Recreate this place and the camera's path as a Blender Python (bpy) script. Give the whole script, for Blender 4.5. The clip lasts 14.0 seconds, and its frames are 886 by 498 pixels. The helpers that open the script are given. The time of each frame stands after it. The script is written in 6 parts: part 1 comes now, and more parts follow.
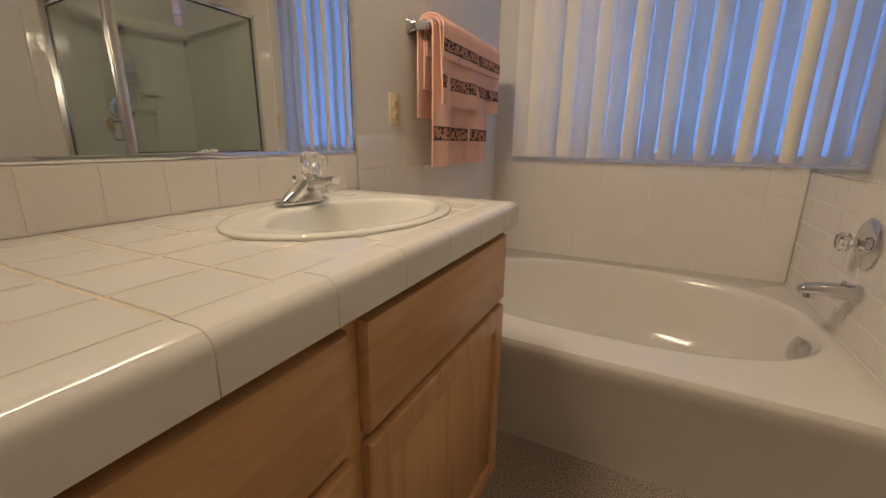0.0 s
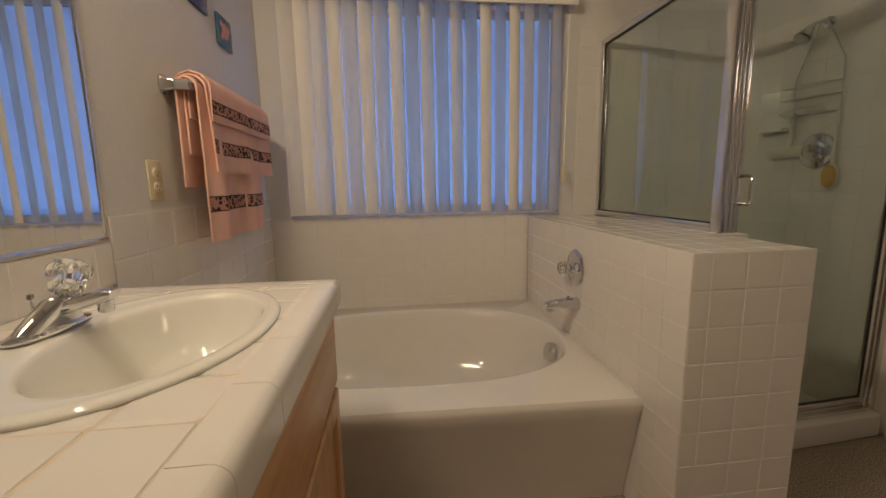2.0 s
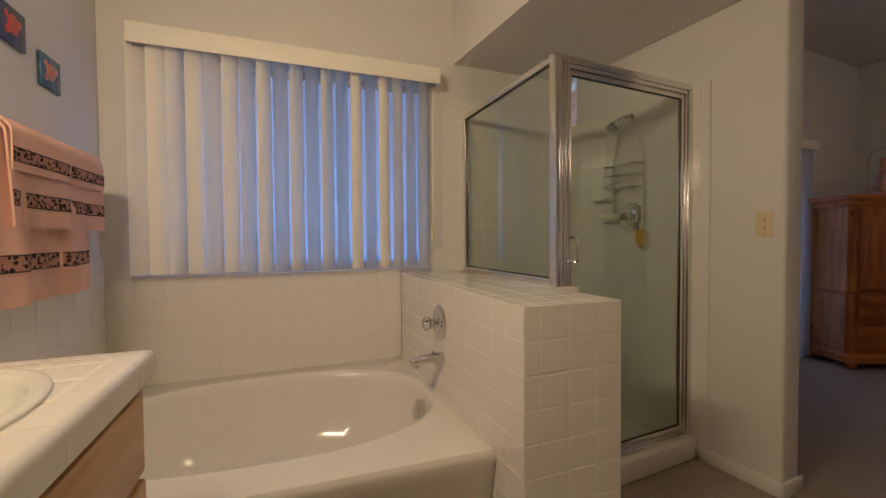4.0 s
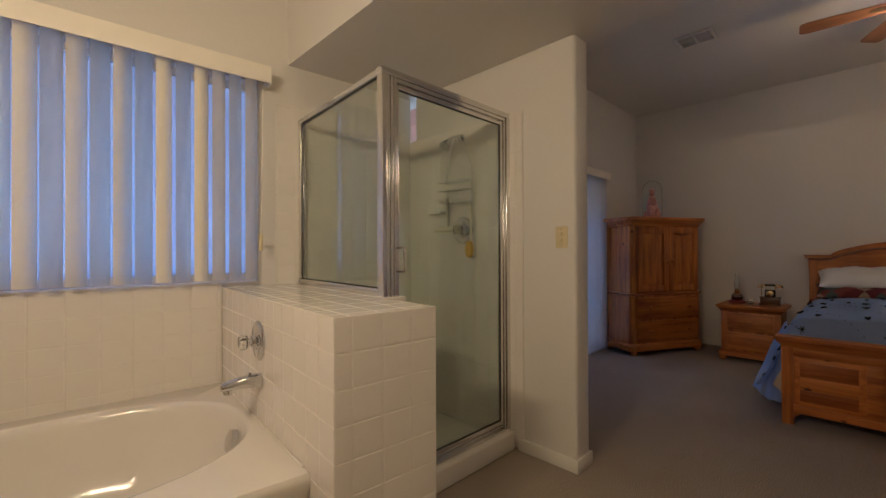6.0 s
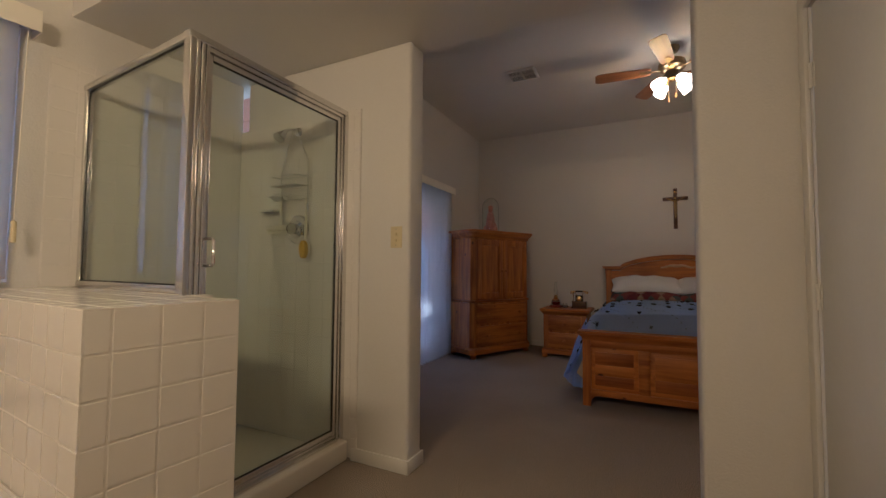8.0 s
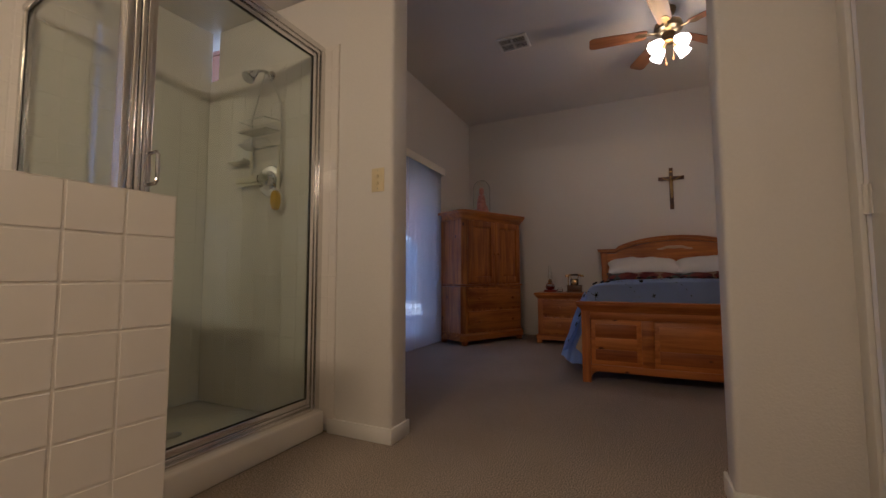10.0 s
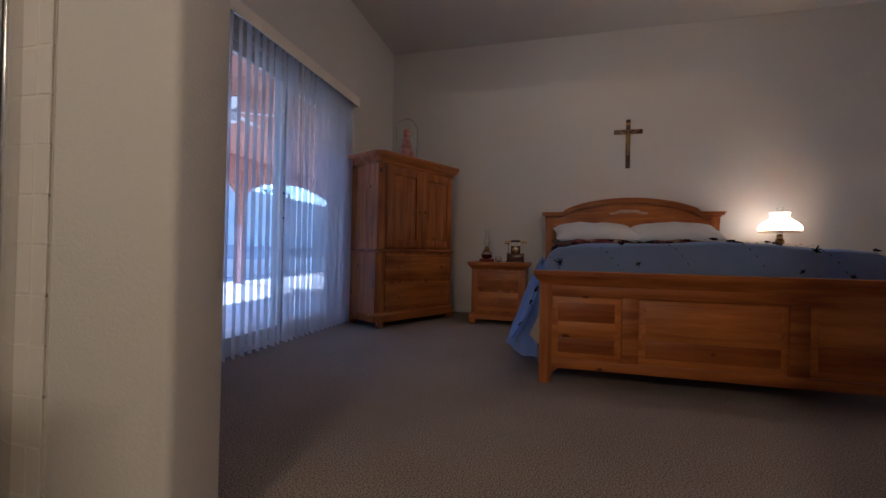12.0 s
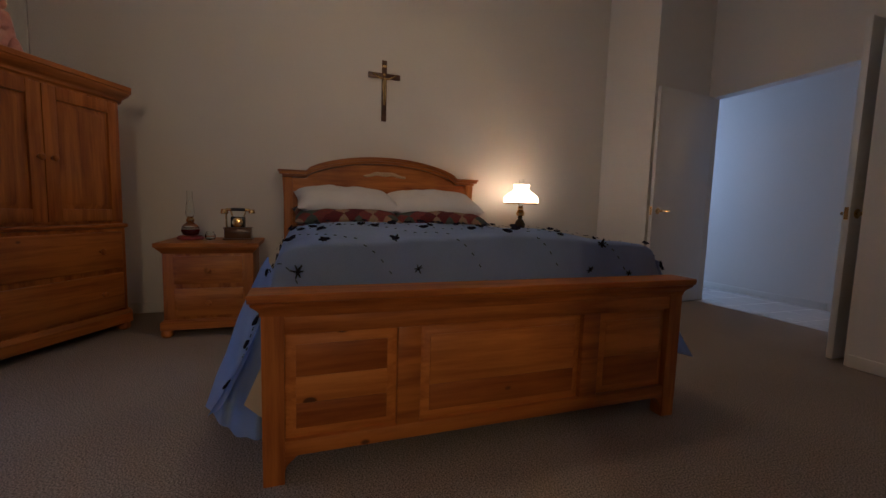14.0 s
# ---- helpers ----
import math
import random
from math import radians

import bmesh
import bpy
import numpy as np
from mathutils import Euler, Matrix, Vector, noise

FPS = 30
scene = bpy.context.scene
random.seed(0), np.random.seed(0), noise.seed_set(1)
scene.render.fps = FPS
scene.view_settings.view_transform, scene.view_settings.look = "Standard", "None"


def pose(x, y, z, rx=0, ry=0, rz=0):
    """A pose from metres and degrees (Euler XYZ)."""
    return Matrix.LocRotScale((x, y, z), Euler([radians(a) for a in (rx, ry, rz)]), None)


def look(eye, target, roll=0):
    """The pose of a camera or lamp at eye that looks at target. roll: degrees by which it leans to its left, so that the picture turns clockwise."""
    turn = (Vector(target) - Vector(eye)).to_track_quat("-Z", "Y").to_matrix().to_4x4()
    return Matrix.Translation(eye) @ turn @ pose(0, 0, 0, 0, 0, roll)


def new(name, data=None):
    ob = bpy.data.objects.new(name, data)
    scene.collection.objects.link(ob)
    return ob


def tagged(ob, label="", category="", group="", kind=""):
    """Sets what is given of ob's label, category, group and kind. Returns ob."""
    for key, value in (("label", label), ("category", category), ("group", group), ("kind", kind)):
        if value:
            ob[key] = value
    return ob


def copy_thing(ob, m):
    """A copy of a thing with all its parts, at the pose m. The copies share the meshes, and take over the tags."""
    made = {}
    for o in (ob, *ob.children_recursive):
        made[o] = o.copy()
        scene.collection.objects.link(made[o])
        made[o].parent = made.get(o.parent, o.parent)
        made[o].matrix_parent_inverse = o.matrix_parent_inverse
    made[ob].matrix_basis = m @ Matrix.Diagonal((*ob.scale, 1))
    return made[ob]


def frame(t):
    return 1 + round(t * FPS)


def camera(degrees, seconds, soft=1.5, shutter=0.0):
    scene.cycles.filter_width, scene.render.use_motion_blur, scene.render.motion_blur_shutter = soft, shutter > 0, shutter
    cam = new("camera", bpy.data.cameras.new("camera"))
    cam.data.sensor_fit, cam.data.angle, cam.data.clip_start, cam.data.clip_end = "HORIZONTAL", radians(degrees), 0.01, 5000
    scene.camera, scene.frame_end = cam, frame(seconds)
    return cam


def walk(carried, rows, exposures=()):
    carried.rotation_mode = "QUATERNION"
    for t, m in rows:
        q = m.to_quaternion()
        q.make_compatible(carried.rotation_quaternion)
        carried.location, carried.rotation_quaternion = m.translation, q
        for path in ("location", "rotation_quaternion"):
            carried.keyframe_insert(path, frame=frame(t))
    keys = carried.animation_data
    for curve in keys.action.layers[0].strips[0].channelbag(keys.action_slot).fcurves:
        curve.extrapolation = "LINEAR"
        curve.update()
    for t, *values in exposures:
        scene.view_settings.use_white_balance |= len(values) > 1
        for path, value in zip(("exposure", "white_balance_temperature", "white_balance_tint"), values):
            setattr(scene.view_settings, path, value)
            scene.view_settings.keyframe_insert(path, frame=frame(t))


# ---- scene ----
cam = camera(94.4, 14.0)
PATH = [
    (0, (0.345, 0.795, 1.127), (-0.374, 2.591, 0.621), 0.7),
    (0.5, (0.154, 0.774, 1.186), (-0.382, 2.632, 0.676), 0.7),
    (1, (0.105, 0.761, 1.22), (-0.067, 2.704, 0.78), 0.3),
    (1.5, (0.143, 0.788, 1.218), (0.29, 2.748, 0.849), -0.6),
    (2, (0.188, 0.806, 1.213), (0.565, 2.745, 0.902), -1.0),
    (2.5, (0.211, 0.817, 1.217), (0.715, 2.74, 0.996), -1.6),
    (3, (0.246, 0.809, 1.224), (0.864, 2.706, 1.081), -1.4),
    (3.2, (0.261, 0.794, 1.224), (0.924, 2.678, 1.112), -1.1),
    (5.3, (0.414, 0.707, 1.231), (1.614, 2.307, 1.232), -0.4),
    (5.5, (0.428, 0.705, 1.224), (1.681, 2.264, 1.228), -0.3),
    (6, (0.473, 0.675, 1.208), (1.873, 2.104, 1.219), -0.2),
    (6.5, (0.516, 0.639, 1.194), (2.045, 1.928, 1.211), -0.0),
    (7, (0.556, 0.599, 1.166), (2.201, 1.736, 1.196), 0.1),
    (7.5, (0.581, 0.591, 1.139), (2.319, 1.579, 1.178), 0.3),
    (8, (0.607, 0.589, 1.111), (2.396, 1.478, 1.205), 0.4),
    (8.2, (0.62, 0.588, 1.099), (2.423, 1.445, 1.22), 0.6),
    (10.3, (0.887, 0.688, 0.746), (2.692, 1.536, 0.887), -0.1),
    (10.5, (0.931, 0.682, 0.721), (2.739, 1.529, 0.837), 0.8),
    (11, (1.241, 0.84, 0.658), (3.061, 1.667, 0.685), 1.3),
    (11.5, (1.568, 0.948, 0.684), (3.445, 1.639, 0.705), 1.2),
    (12, (1.886, 1.018, 0.692), (3.819, 1.53, 0.71), 1.2),
    (12.5, (2.173, 1.045, 0.722), (4.159, 1.281, 0.703), 1.4),
    (13, (2.412, 1.057, 0.807), (4.408, 0.961, 0.742), 1.4),
    (13.5, (2.665, 1.024, 0.843), (4.625, 0.652, 0.702), 1.5),
    (14, (2.894, 0.969, 0.865), (4.771, 0.305, 0.676), 1.7),
]
EXPOSURES = [(0, 1.78, 4600, 10), (1.5, 1.55, 4650, 10), (3.0, 1.62, 4800, 10), (5.5, 1.95, 4850, 10), (7.5, 1.92, 4850, 10), (10.5, 1.82, 4650, 16), (12, 1.95, 4400, 14), (13, 1.95, 4450, 10), (14, 1.9, 4900, 12)]
walk(cam, [(t, look(eye, target, roll)) for t, eye, target, roll in PATH], EXPOSURES)

# ---- light ----
world = bpy.data.worlds.new("sky")
scene.world = world
world.use_nodes = True
wn = world.node_tree
sky = wn.nodes.new("ShaderNodeTexSky")
sky.sky_type = 'NISHITA'
sky.sun_disc = False
sky.sun_elevation = radians(44)
sky.sun_rotation = radians(18)
wn.nodes["Background"].inputs["Strength"].default_value = 0.15
wn.links.new(sky.outputs[0], wn.nodes["Background"].inputs["Color"])


def lamp(name, kind, energy, color, m, **settings):
    data = bpy.data.lights.new(name, kind)
    data.energy, data.color = energy, color
    ob = new(name, data)
    ob.matrix_world = m
    return ob, data


sun, sun_data = lamp("sun", 'SUN', 5.0, (1.0, 0.95, 0.86), look((7.6, 11.5, 8.2), (5.0, 3.5, 0)))
sun_data.angle = radians(0.5)
vanity_lamp, vd = lamp("vanity_light_bar", 'AREA', 8.0, (1.0, 0.65, 0.30), look((-0.36, 1.42, 2.24), (1.5, 2.45, 1.25)))
vd.shape, vd.size, vd.size_y = 'RECTANGLE', 0.80, 0.10
# unseen fill lamp, added to brighten the shower side of the bathroom
bath_fill, bd = lamp("bath_ceiling_light", 'AREA', 1.7, (1.0, 0.64, 0.25), look((1.2, 0.95, 3.08), (1.2, 0.96, 0)))
bd.shape, bd.size = 'DISK', 0.3
hall_lamp, hd = lamp("hall_daylight", 'AREA', 3.2, (0.66, 0.78, 1.0), look((7.9, -3.42, 1.55), (6.2, -3.80, 1.25)))
hd.shape, hd.size, hd.size_y = 'RECTANGLE', 0.5, 1.3
hall2, h2 = lamp("passage_light", 'POINT', 1.3, (1.0, 0.58, 0.26), pose(4.7, -4.7, 2.2))
h2.shadow_soft_size = 0.1
patio_fill, pf_data = lamp("patio_door_daylight", 'AREA', 0.4, (0.45, 0.58, 1.0), look((4.57, 2.97, 1.05), (4.57, 1.5, 0.75)))
pf_data.shape, pf_data.size, pf_data.size_y = 'RECTANGLE', 1.6, 1.9

# ---- materials ----


def material(name, color, rough=0.6, metal=0.0, vary=0.10, fine=60.0, coarse=3.0, bump=0.0, bump_scale=None, spec=0.5, tint=None, per_piece=0.0, mottle=1.0, grain=1.0, **extra):
    """A surface with colour variation at two scales and a fine relief."""
    m = bpy.data.materials.new(name)
    m.use_nodes = True
    nt, ns, ln = m.node_tree, m.node_tree.nodes, m.node_tree.links
    bsdf = ns["Principled BSDF"]
    tc = ns.new("ShaderNodeTexCoord")
    n1, n2 = ns.new("ShaderNodeTexNoise"), ns.new("ShaderNodeTexNoise")
    n1.inputs["Scale"].default_value, n2.inputs["Scale"].default_value = fine, coarse
    n1.inputs["Detail"].default_value, n2.inputs["Detail"].default_value = 3, 4
    mixv = ns.new("ShaderNodeMath")
    mixv.operation = 'ADD'
    for n, weight, slot in ((n1, grain, 0), (n2, mottle, 1)):
        ln.new(tc.outputs["Object"], n.inputs["Vector"])
        w = ns.new("ShaderNodeMapRange")
        w.clamp = False
        w.inputs["To Min"].default_value, w.inputs["To Max"].default_value = 0.5 - 0.5 * weight, 0.5 + 0.5 * weight
        ln.new(n.outputs["Fac"], w.inputs["Value"])
        ln.new(w.outputs[0], mixv.inputs[slot])
    last = mixv
    if per_piece:
        info = ns.new("ShaderNodeObjectInfo")
        mul = ns.new("ShaderNodeMath")
        mul.operation = 'MULTIPLY_ADD'
        ln.new(info.outputs["Random"], mul.inputs[0])
        mul.inputs[1].default_value = per_piece
        ln.new(mixv.outputs[0], mul.inputs[2])
        last = mul
    ramp = ns.new("ShaderNodeMapRange")
    ramp.inputs["From Min"].default_value, ramp.inputs["From Max"].default_value = 0.6, 1.4 + per_piece
    ln.new(last.outputs[0], ramp.inputs["Value"])
    mix = ns.new("ShaderNodeMix")
    mix.data_type = 'RGBA'
    dark = [c * (1 - vary) for c in color] if tint is None else tint
    light = [min(1, c * (1 + vary * 0.6)) for c in color]
    mix.inputs["A"].default_value, mix.inputs["B"].default_value = (*dark, 1), (*light, 1)
    ln.new(ramp.outputs[0], mix.inputs["Factor"])
    ln.new(mix.outputs["Result"], bsdf.inputs["Base Color"])
    bsdf.inputs["Roughness"].default_value, bsdf.inputs["Metallic"].default_value = rough, metal
    bsdf.inputs["Specular IOR Level"].default_value = spec
    if bump:
        b = ns.new("ShaderNodeBump")
        b.inputs["Strength"].default_value, b.inputs["Distance"].default_value = bump, 0.004
        src = n1
        if bump_scale:
            src = ns.new("ShaderNodeTexNoise")
            src.inputs["Scale"].default_value, src.inputs["Detail"].default_value = bump_scale, 2
            ln.new(tc.outputs["Object"], src.inputs["Vector"])
        ln.new(src.outputs["Fac"], b.inputs["Height"])
        ln.new(b.outputs[0], bsdf.inputs["Normal"])
    for key, value in extra.items():
        bsdf.inputs[key.replace("_", " ")].default_value = value
    return m


def wood(name, base, dark, axis, knots=0.0, rough=0.42, knot_color=(0.07, 0.02, 0.008)):
    """Wood with its grain along one axis: rings drawn out along it, pores, and round knots."""
    m = bpy.data.materials.new(name)
    m.use_nodes = True
    ns, ln = m.node_tree.nodes, m.node_tree.links
    bsdf = ns["Principled BSDF"]
    tc, info = ns.new("ShaderNodeTexCoord"), ns.new("ShaderNodeObjectInfo")
    off = ns.new("ShaderNodeVectorMath")
    off.operation = 'ADD'
    sc = ns.new("ShaderNodeVectorMath")
    sc.operation = 'SCALE'
    comb = ns.new("ShaderNodeCombineXYZ")
    for i in range(3):
        ln.new(info.outputs["Random"], comb.inputs[i])
    ln.new(comb.outputs[0], sc.inputs[0])
    sc.inputs["Scale"].default_value = 7.0
    ln.new(tc.outputs["Object"], off.inputs[0])
    ln.new(sc.outputs[0], off.inputs[1])
    stretch = ns.new("ShaderNodeMapping")
    stretch.inputs["Scale"].default_value = [1.6 if i == axis else 22.0 for i in range(3)]
    ln.new(off.outputs[0], stretch.inputs["Vector"])
    grain = ns.new("ShaderNodeTexNoise")
    grain.inputs["Scale"].default_value, grain.inputs["Detail"].default_value, grain.inputs["Distortion"].default_value = 1.0, 5, 0.6
    ln.new(stretch.outputs[0], grain.inputs["Vector"])
    fine = ns.new("ShaderNodeTexNoise")
    fine.inputs["Scale"].default_value, fine.inputs["Detail"].default_value = 6.0, 2
    ln.new(stretch.outputs[0], fine.inputs["Vector"])
    broad = ns.new("ShaderNodeTexNoise")
    broad.inputs["Scale"].default_value = 2.2
    ln.new(off.outputs[0], broad.inputs["Vector"])
    r = ns.new("ShaderNodeValToRGB")
    r.color_ramp.elements[0].position, r.color_ramp.elements[0].color = 0.30, (*dark, 1)
    r.color_ramp.elements[1].position, r.color_ramp.elements[1].color = 0.68, (*base, 1)
    a = ns.new("ShaderNodeMath")
    a.operation = 'MULTIPLY_ADD'
    ln.new(fine.outputs["Fac"], a.inputs[0])
    a.inputs[1].default_value = 0.25
    ln.new(grain.outputs["Fac"], a.inputs[2])
    a2 = ns.new("ShaderNodeMath")
    a2.operation = 'MULTIPLY_ADD'
    ln.new(broad.outputs["Fac"], a2.inputs[0])
    a2.inputs[1].default_value = 0.5
    ln.new(a.outputs[0], a2.inputs[2])
    a3 = ns.new("ShaderNodeMath")
    a3.operation = 'SUBTRACT'
    ln.new(a2.outputs[0], a3.inputs[0])
    a3.inputs[1].default_value = 0.36
    ln.new(a3.outputs[0], r.inputs[0])
    color = r.outputs[0]
    if knots:
        squash = ns.new("ShaderNodeMapping")
        squash.inputs["Scale"].default_value = [3.6 if i == axis else 5.6 for i in range(3)]
        ln.new(off.outputs[0], squash.inputs["Vector"])
        v = ns.new("ShaderNodeTexVoronoi")
        v.inputs["Scale"].default_value = 1.0
        ln.new(squash.outputs[0], v.inputs["Vector"])
        k = ns.new("ShaderNodeMapRange")
        k.inputs["From Min"].default_value, k.inputs["From Max"].default_value = knots * 0.7, knots
        k.inputs["To Min"].default_value, k.inputs["To Max"].default_value = 0.9, 0.0
        ln.new(v.outputs["Distance"], k.inputs["Value"])
        mx = ns.new("ShaderNodeMix")
        mx.data_type = 'RGBA'
        ln.new(k.outputs[0], mx.inputs["Factor"])
        ln.new(color, mx.inputs["A"])
        mx.inputs["B"].default_value = (*knot_color, 1)
        color = mx.outputs["Result"]
    ln.new(color, bsdf.inputs["Base Color"])
    bsdf.inputs["Roughness"].default_value = rough
    b = ns.new("ShaderNodeBump")
    b.inputs["Strength"].default_value, b.inputs["Distance"].default_value = 0.15, 0.002
    ln.new(fine.outputs["Fac"], b.inputs["Height"])
    ln.new(b.outputs[0], bsdf.inputs["Normal"])
    return m


def glass(name, color=(1, 1, 1), rough=0.0):
    m = bpy.data.materials.new(name)
    m.use_nodes = True
    b = m.node_tree.nodes["Principled BSDF"]
    b.inputs["Base Color"].default_value = (*color, 1)
    b.inputs["Roughness"].default_value = rough
    b.inputs["Transmission Weight"].default_value = 1.0
    b.inputs["IOR"].default_value = 1.45
    return m


def sheet_glass(name, color):
    """Thin flat glass that lets light straight through and mirrors a little more at a slant."""
    m = bpy.data.materials.new(name)
    m.use_nodes = True
    ns, ln = m.node_tree.nodes, m.node_tree.links
    clear, shine, mix, slant = ns.new("ShaderNodeBsdfTransparent"), ns.new("ShaderNodeBsdfGlossy"), ns.new("ShaderNodeMixShader"), ns.new("ShaderNodeLayerWeight")
    clear.inputs["Color"].default_value = (*color, 1)
    shine.inputs["Roughness"].default_value = 0.01
    slant.inputs["Blend"].default_value = 0.07
    ln.new(slant.outputs["Facing"], mix.inputs[0])
    ln.new(clear.outputs[0], mix.inputs[1])
    ln.new(shine.outputs[0], mix.inputs[2])
    ln.new(mix.outputs[0], ns["Material Output"].inputs["Surface"])
    return m


def glow(name, color, strength):
    m = bpy.data.materials.new(name)
    m.use_nodes = True
    b = m.node_tree.nodes["Principled BSDF"]
    b.inputs["Base Color"].default_value = (*color, 1)
    b.inputs["Emission Color"].default_value = (*color, 1)
    b.inputs["Emission Strength"].default_value = strength
    b.inputs["Roughness"].default_value = 0.3
    return m


def cloth(name, color, translucent=0.0, vary=0.12, fine=400.0, bump=0.3, rough=0.9):
    """Fabric; where it lets light through, part of it is translucent."""
    m = material(name, color, rough, 0, vary, fine, 6.0, bump, None, 0.2)
    if translucent:
        ns, ln = m.node_tree.nodes, m.node_tree.links
        t, mix = ns.new("ShaderNodeBsdfTranslucent"), ns.new("ShaderNodeMixShader")
        t.inputs["Color"].default_value = (*[min(1, c * 1.05) for c in color], 1)
        mix.inputs[0].default_value = translucent
        ln.new(ns["Principled BSDF"].outputs[0], mix.inputs[1])
        ln.new(t.outputs[0], mix.inputs[2])
        ln.new(mix.outputs[0], ns["Material Output"].inputs["Surface"])
    return m


WALL = material("wall_paint", (0.74, 0.71, 0.67), 0.62, 0, 0.03, 90, 1.2, 0.35, 130)
CEIL = material("ceiling_paint", (0.72, 0.69, 0.65), 0.8, 0, 0.03, 90, 1.2, 0.4, 110)
TRIM = material("white_trim_paint", (0.76, 0.74, 0.70), 0.4, 0, 0.03, 50, 2)
DOOR = material("white_door_paint", (0.74, 0.73, 0.71), 0.38, 0, 0.03, 50, 2, 0.1, 40)
CARPET = material("carpet", (0.46, 0.39, 0.33), 0.95, 0, 0.3, 190, 2.0, 0.6, 260, 0.1, tint=(0.12, 0.095, 0.08), mottle=0.2, grain=2.4)
TILE = material("white_glazed_tile", (0.80, 0.76, 0.71), 0.13, 0, 0.04, 12, 2, 0.05, 18, per_piece=0.25)
GROUT = material("grout", (0.69, 0.59, 0.45), 0.8, 0, 0.2, 60, 6)
GROUT_W = material("white_grout", (0.77, 0.73, 0.68), 0.7, 0, 0.12, 60, 6)
PORCELAIN = material("porcelain", (0.80, 0.78, 0.72), 0.07, 0, 0.02, 5, 1)
ACRYLIC = material("tub_enamel", (0.78, 0.74, 0.68), 0.10, 0, 0.03, 8, 1.5)
CHROME = material("chrome", (0.68, 0.68, 0.70), 0.06, 1, 0.04, 30, 4)
ALU = material("polished_aluminium", (0.74, 0.73, 0.72), 0.22, 1, 0.06, 40, 5)
BRASS = material("brass", (0.72, 0.50, 0.20), 0.22, 1, 0.12, 40, 8)
BLACK = material("black_rubber", (0.015, 0.015, 0.016), 0.5, 0, 0.2, 40, 8)
IVORY = material("ivory_plastic", (0.72, 0.62, 0.38), 0.35, 0, 0.04, 30, 4)
GLASS = glass("clear_glass", (0.97, 0.99, 0.98))
TINTED = sheet_glass("greenish_glass", (0.91, 0.945, 0.925))
OBSCURE = cloth("obscure_glass", (0.52, 0.58, 0.72), 0.85, 0.1, 90, 0.6, 0.15)
MIRROR = material("mirror_silver", (0.86, 0.87, 0.86), 0.012, 1, 0.0, 5, 1)
MAPLE = [wood("maple_%d" % i, (0.64, 0.39, 0.165), (0.50, 0.27, 0.10), i, 0, 0.35) for i in range(3)]
PINE = [wood("pine_%d" % i, (0.53, 0.180, 0.019), (0.25, 0.064, 0.005), i, 0.085) for i in range(3)]
VANE = cloth("blind_vane", (0.95, 0.90, 0.80), 0.0, 0.05, 500, 0.0, 0.6)
SHEER = cloth("sheer_vane", (0.84, 0.86, 0.90), 0.72, 0.05, 500, 0.1, 0.7)
veil, thin = SHEER.node_tree.nodes.new("ShaderNodeBsdfTransparent"), SHEER.node_tree.nodes.new("ShaderNodeMixShader")
thin.inputs[0].default_value = 0.20
SHEER.node_tree.links.new(SHEER.node_tree.nodes["Material Output"].inputs["Surface"].links[0].from_socket, thin.inputs[1])
SHEER.node_tree.links.new(veil.outputs[0], thin.inputs[2])
SHEER.node_tree.links.new(thin.outputs[0], SHEER.node_tree.nodes["Material Output"].inputs["Surface"])
TERRY = cloth("peach_terry", (0.94, 0.57, 0.44), 0, 0.22, 420, 1.0)
BLUE = cloth("blue_cotton", (0.46, 0.60, 0.97), 0, 0.15, 300, 0.4)
LINEN = cloth("white_linen", (0.74, 0.73, 0.74), 0, 0.05, 300, 0.3)
YARN = cloth("navy_yarn", (0.012, 0.012, 0.03), 0, 0.2, 300, 0.5)

# ---- mesh helpers ----


def box(x0, x1, y0, y1, z0, z1, bevel=0.0, seg=2):
    bm = bmesh.new()
    bmesh.ops.create_cube(bm, size=1)
    for v in bm.verts:
        v.co = Vector(((x0 + x1) / 2 + v.co.x * abs(x1 - x0), (y0 + y1) / 2 + v.co.y * abs(y1 - y0), (z0 + z1) / 2 + v.co.z * abs(z1 - z0)))
    if bevel:
        bmesh.ops.bevel(bm, geom=bm.edges[:], offset=bevel, segments=seg, affect='EDGES', profile=0.5)
    return bm


def join(*parts):
    out = bmesh.new()
    for p in parts:
        m = bpy.data.meshes.new("tmp")
        p.to_mesh(m)
        p.free()
        out.from_mesh(m)
        bpy.data.meshes.remove(m)
    return out


def moved(bm, m):
    bm.transform(m)
    return bm


def loft(rings, caps=True):
    """A skin over rings of points, each ring with the same count."""
    bm = bmesh.new()
    rows = [[bm.verts.new(p) for p in ring] for ring in rings]
    n = len(rows[0])
    for a, b in zip(rows, rows[1:]):
        for i in range(n):
            bm.faces.new((a[i], a[(i + 1) % n], b[(i + 1) % n], b[i]))
    if caps:
        bm.faces.new(rows[0][::-1])
        bm.faces.new(rows[-1])
    bmesh.ops.recalc_face_normals(bm, faces=bm.faces[:])
    return bm


def cornice(x0, x1, y0, y1, steps):
    """Mitred moulding round a rectangle: (height, outset) from below upwards."""
    return loft([[(x0 - o, y0 - o, z), (x1 + o, y0 - o, z), (x1 + o, y1 + o, z), (x0 - o, y1 + o, z)] for z, o in steps])


def lathe(profile, n=24, m=None):
    """Profile of (radius, height) turned round z."""
    rings = [[(max(r, 0.0004) * math.cos(6.28318 * i / n), max(r, 0.0004) * math.sin(6.28318 * i / n), z) for i in range(n)] for r, z in profile]
    bm = loft(rings)
    return moved(bm, m) if m else bm


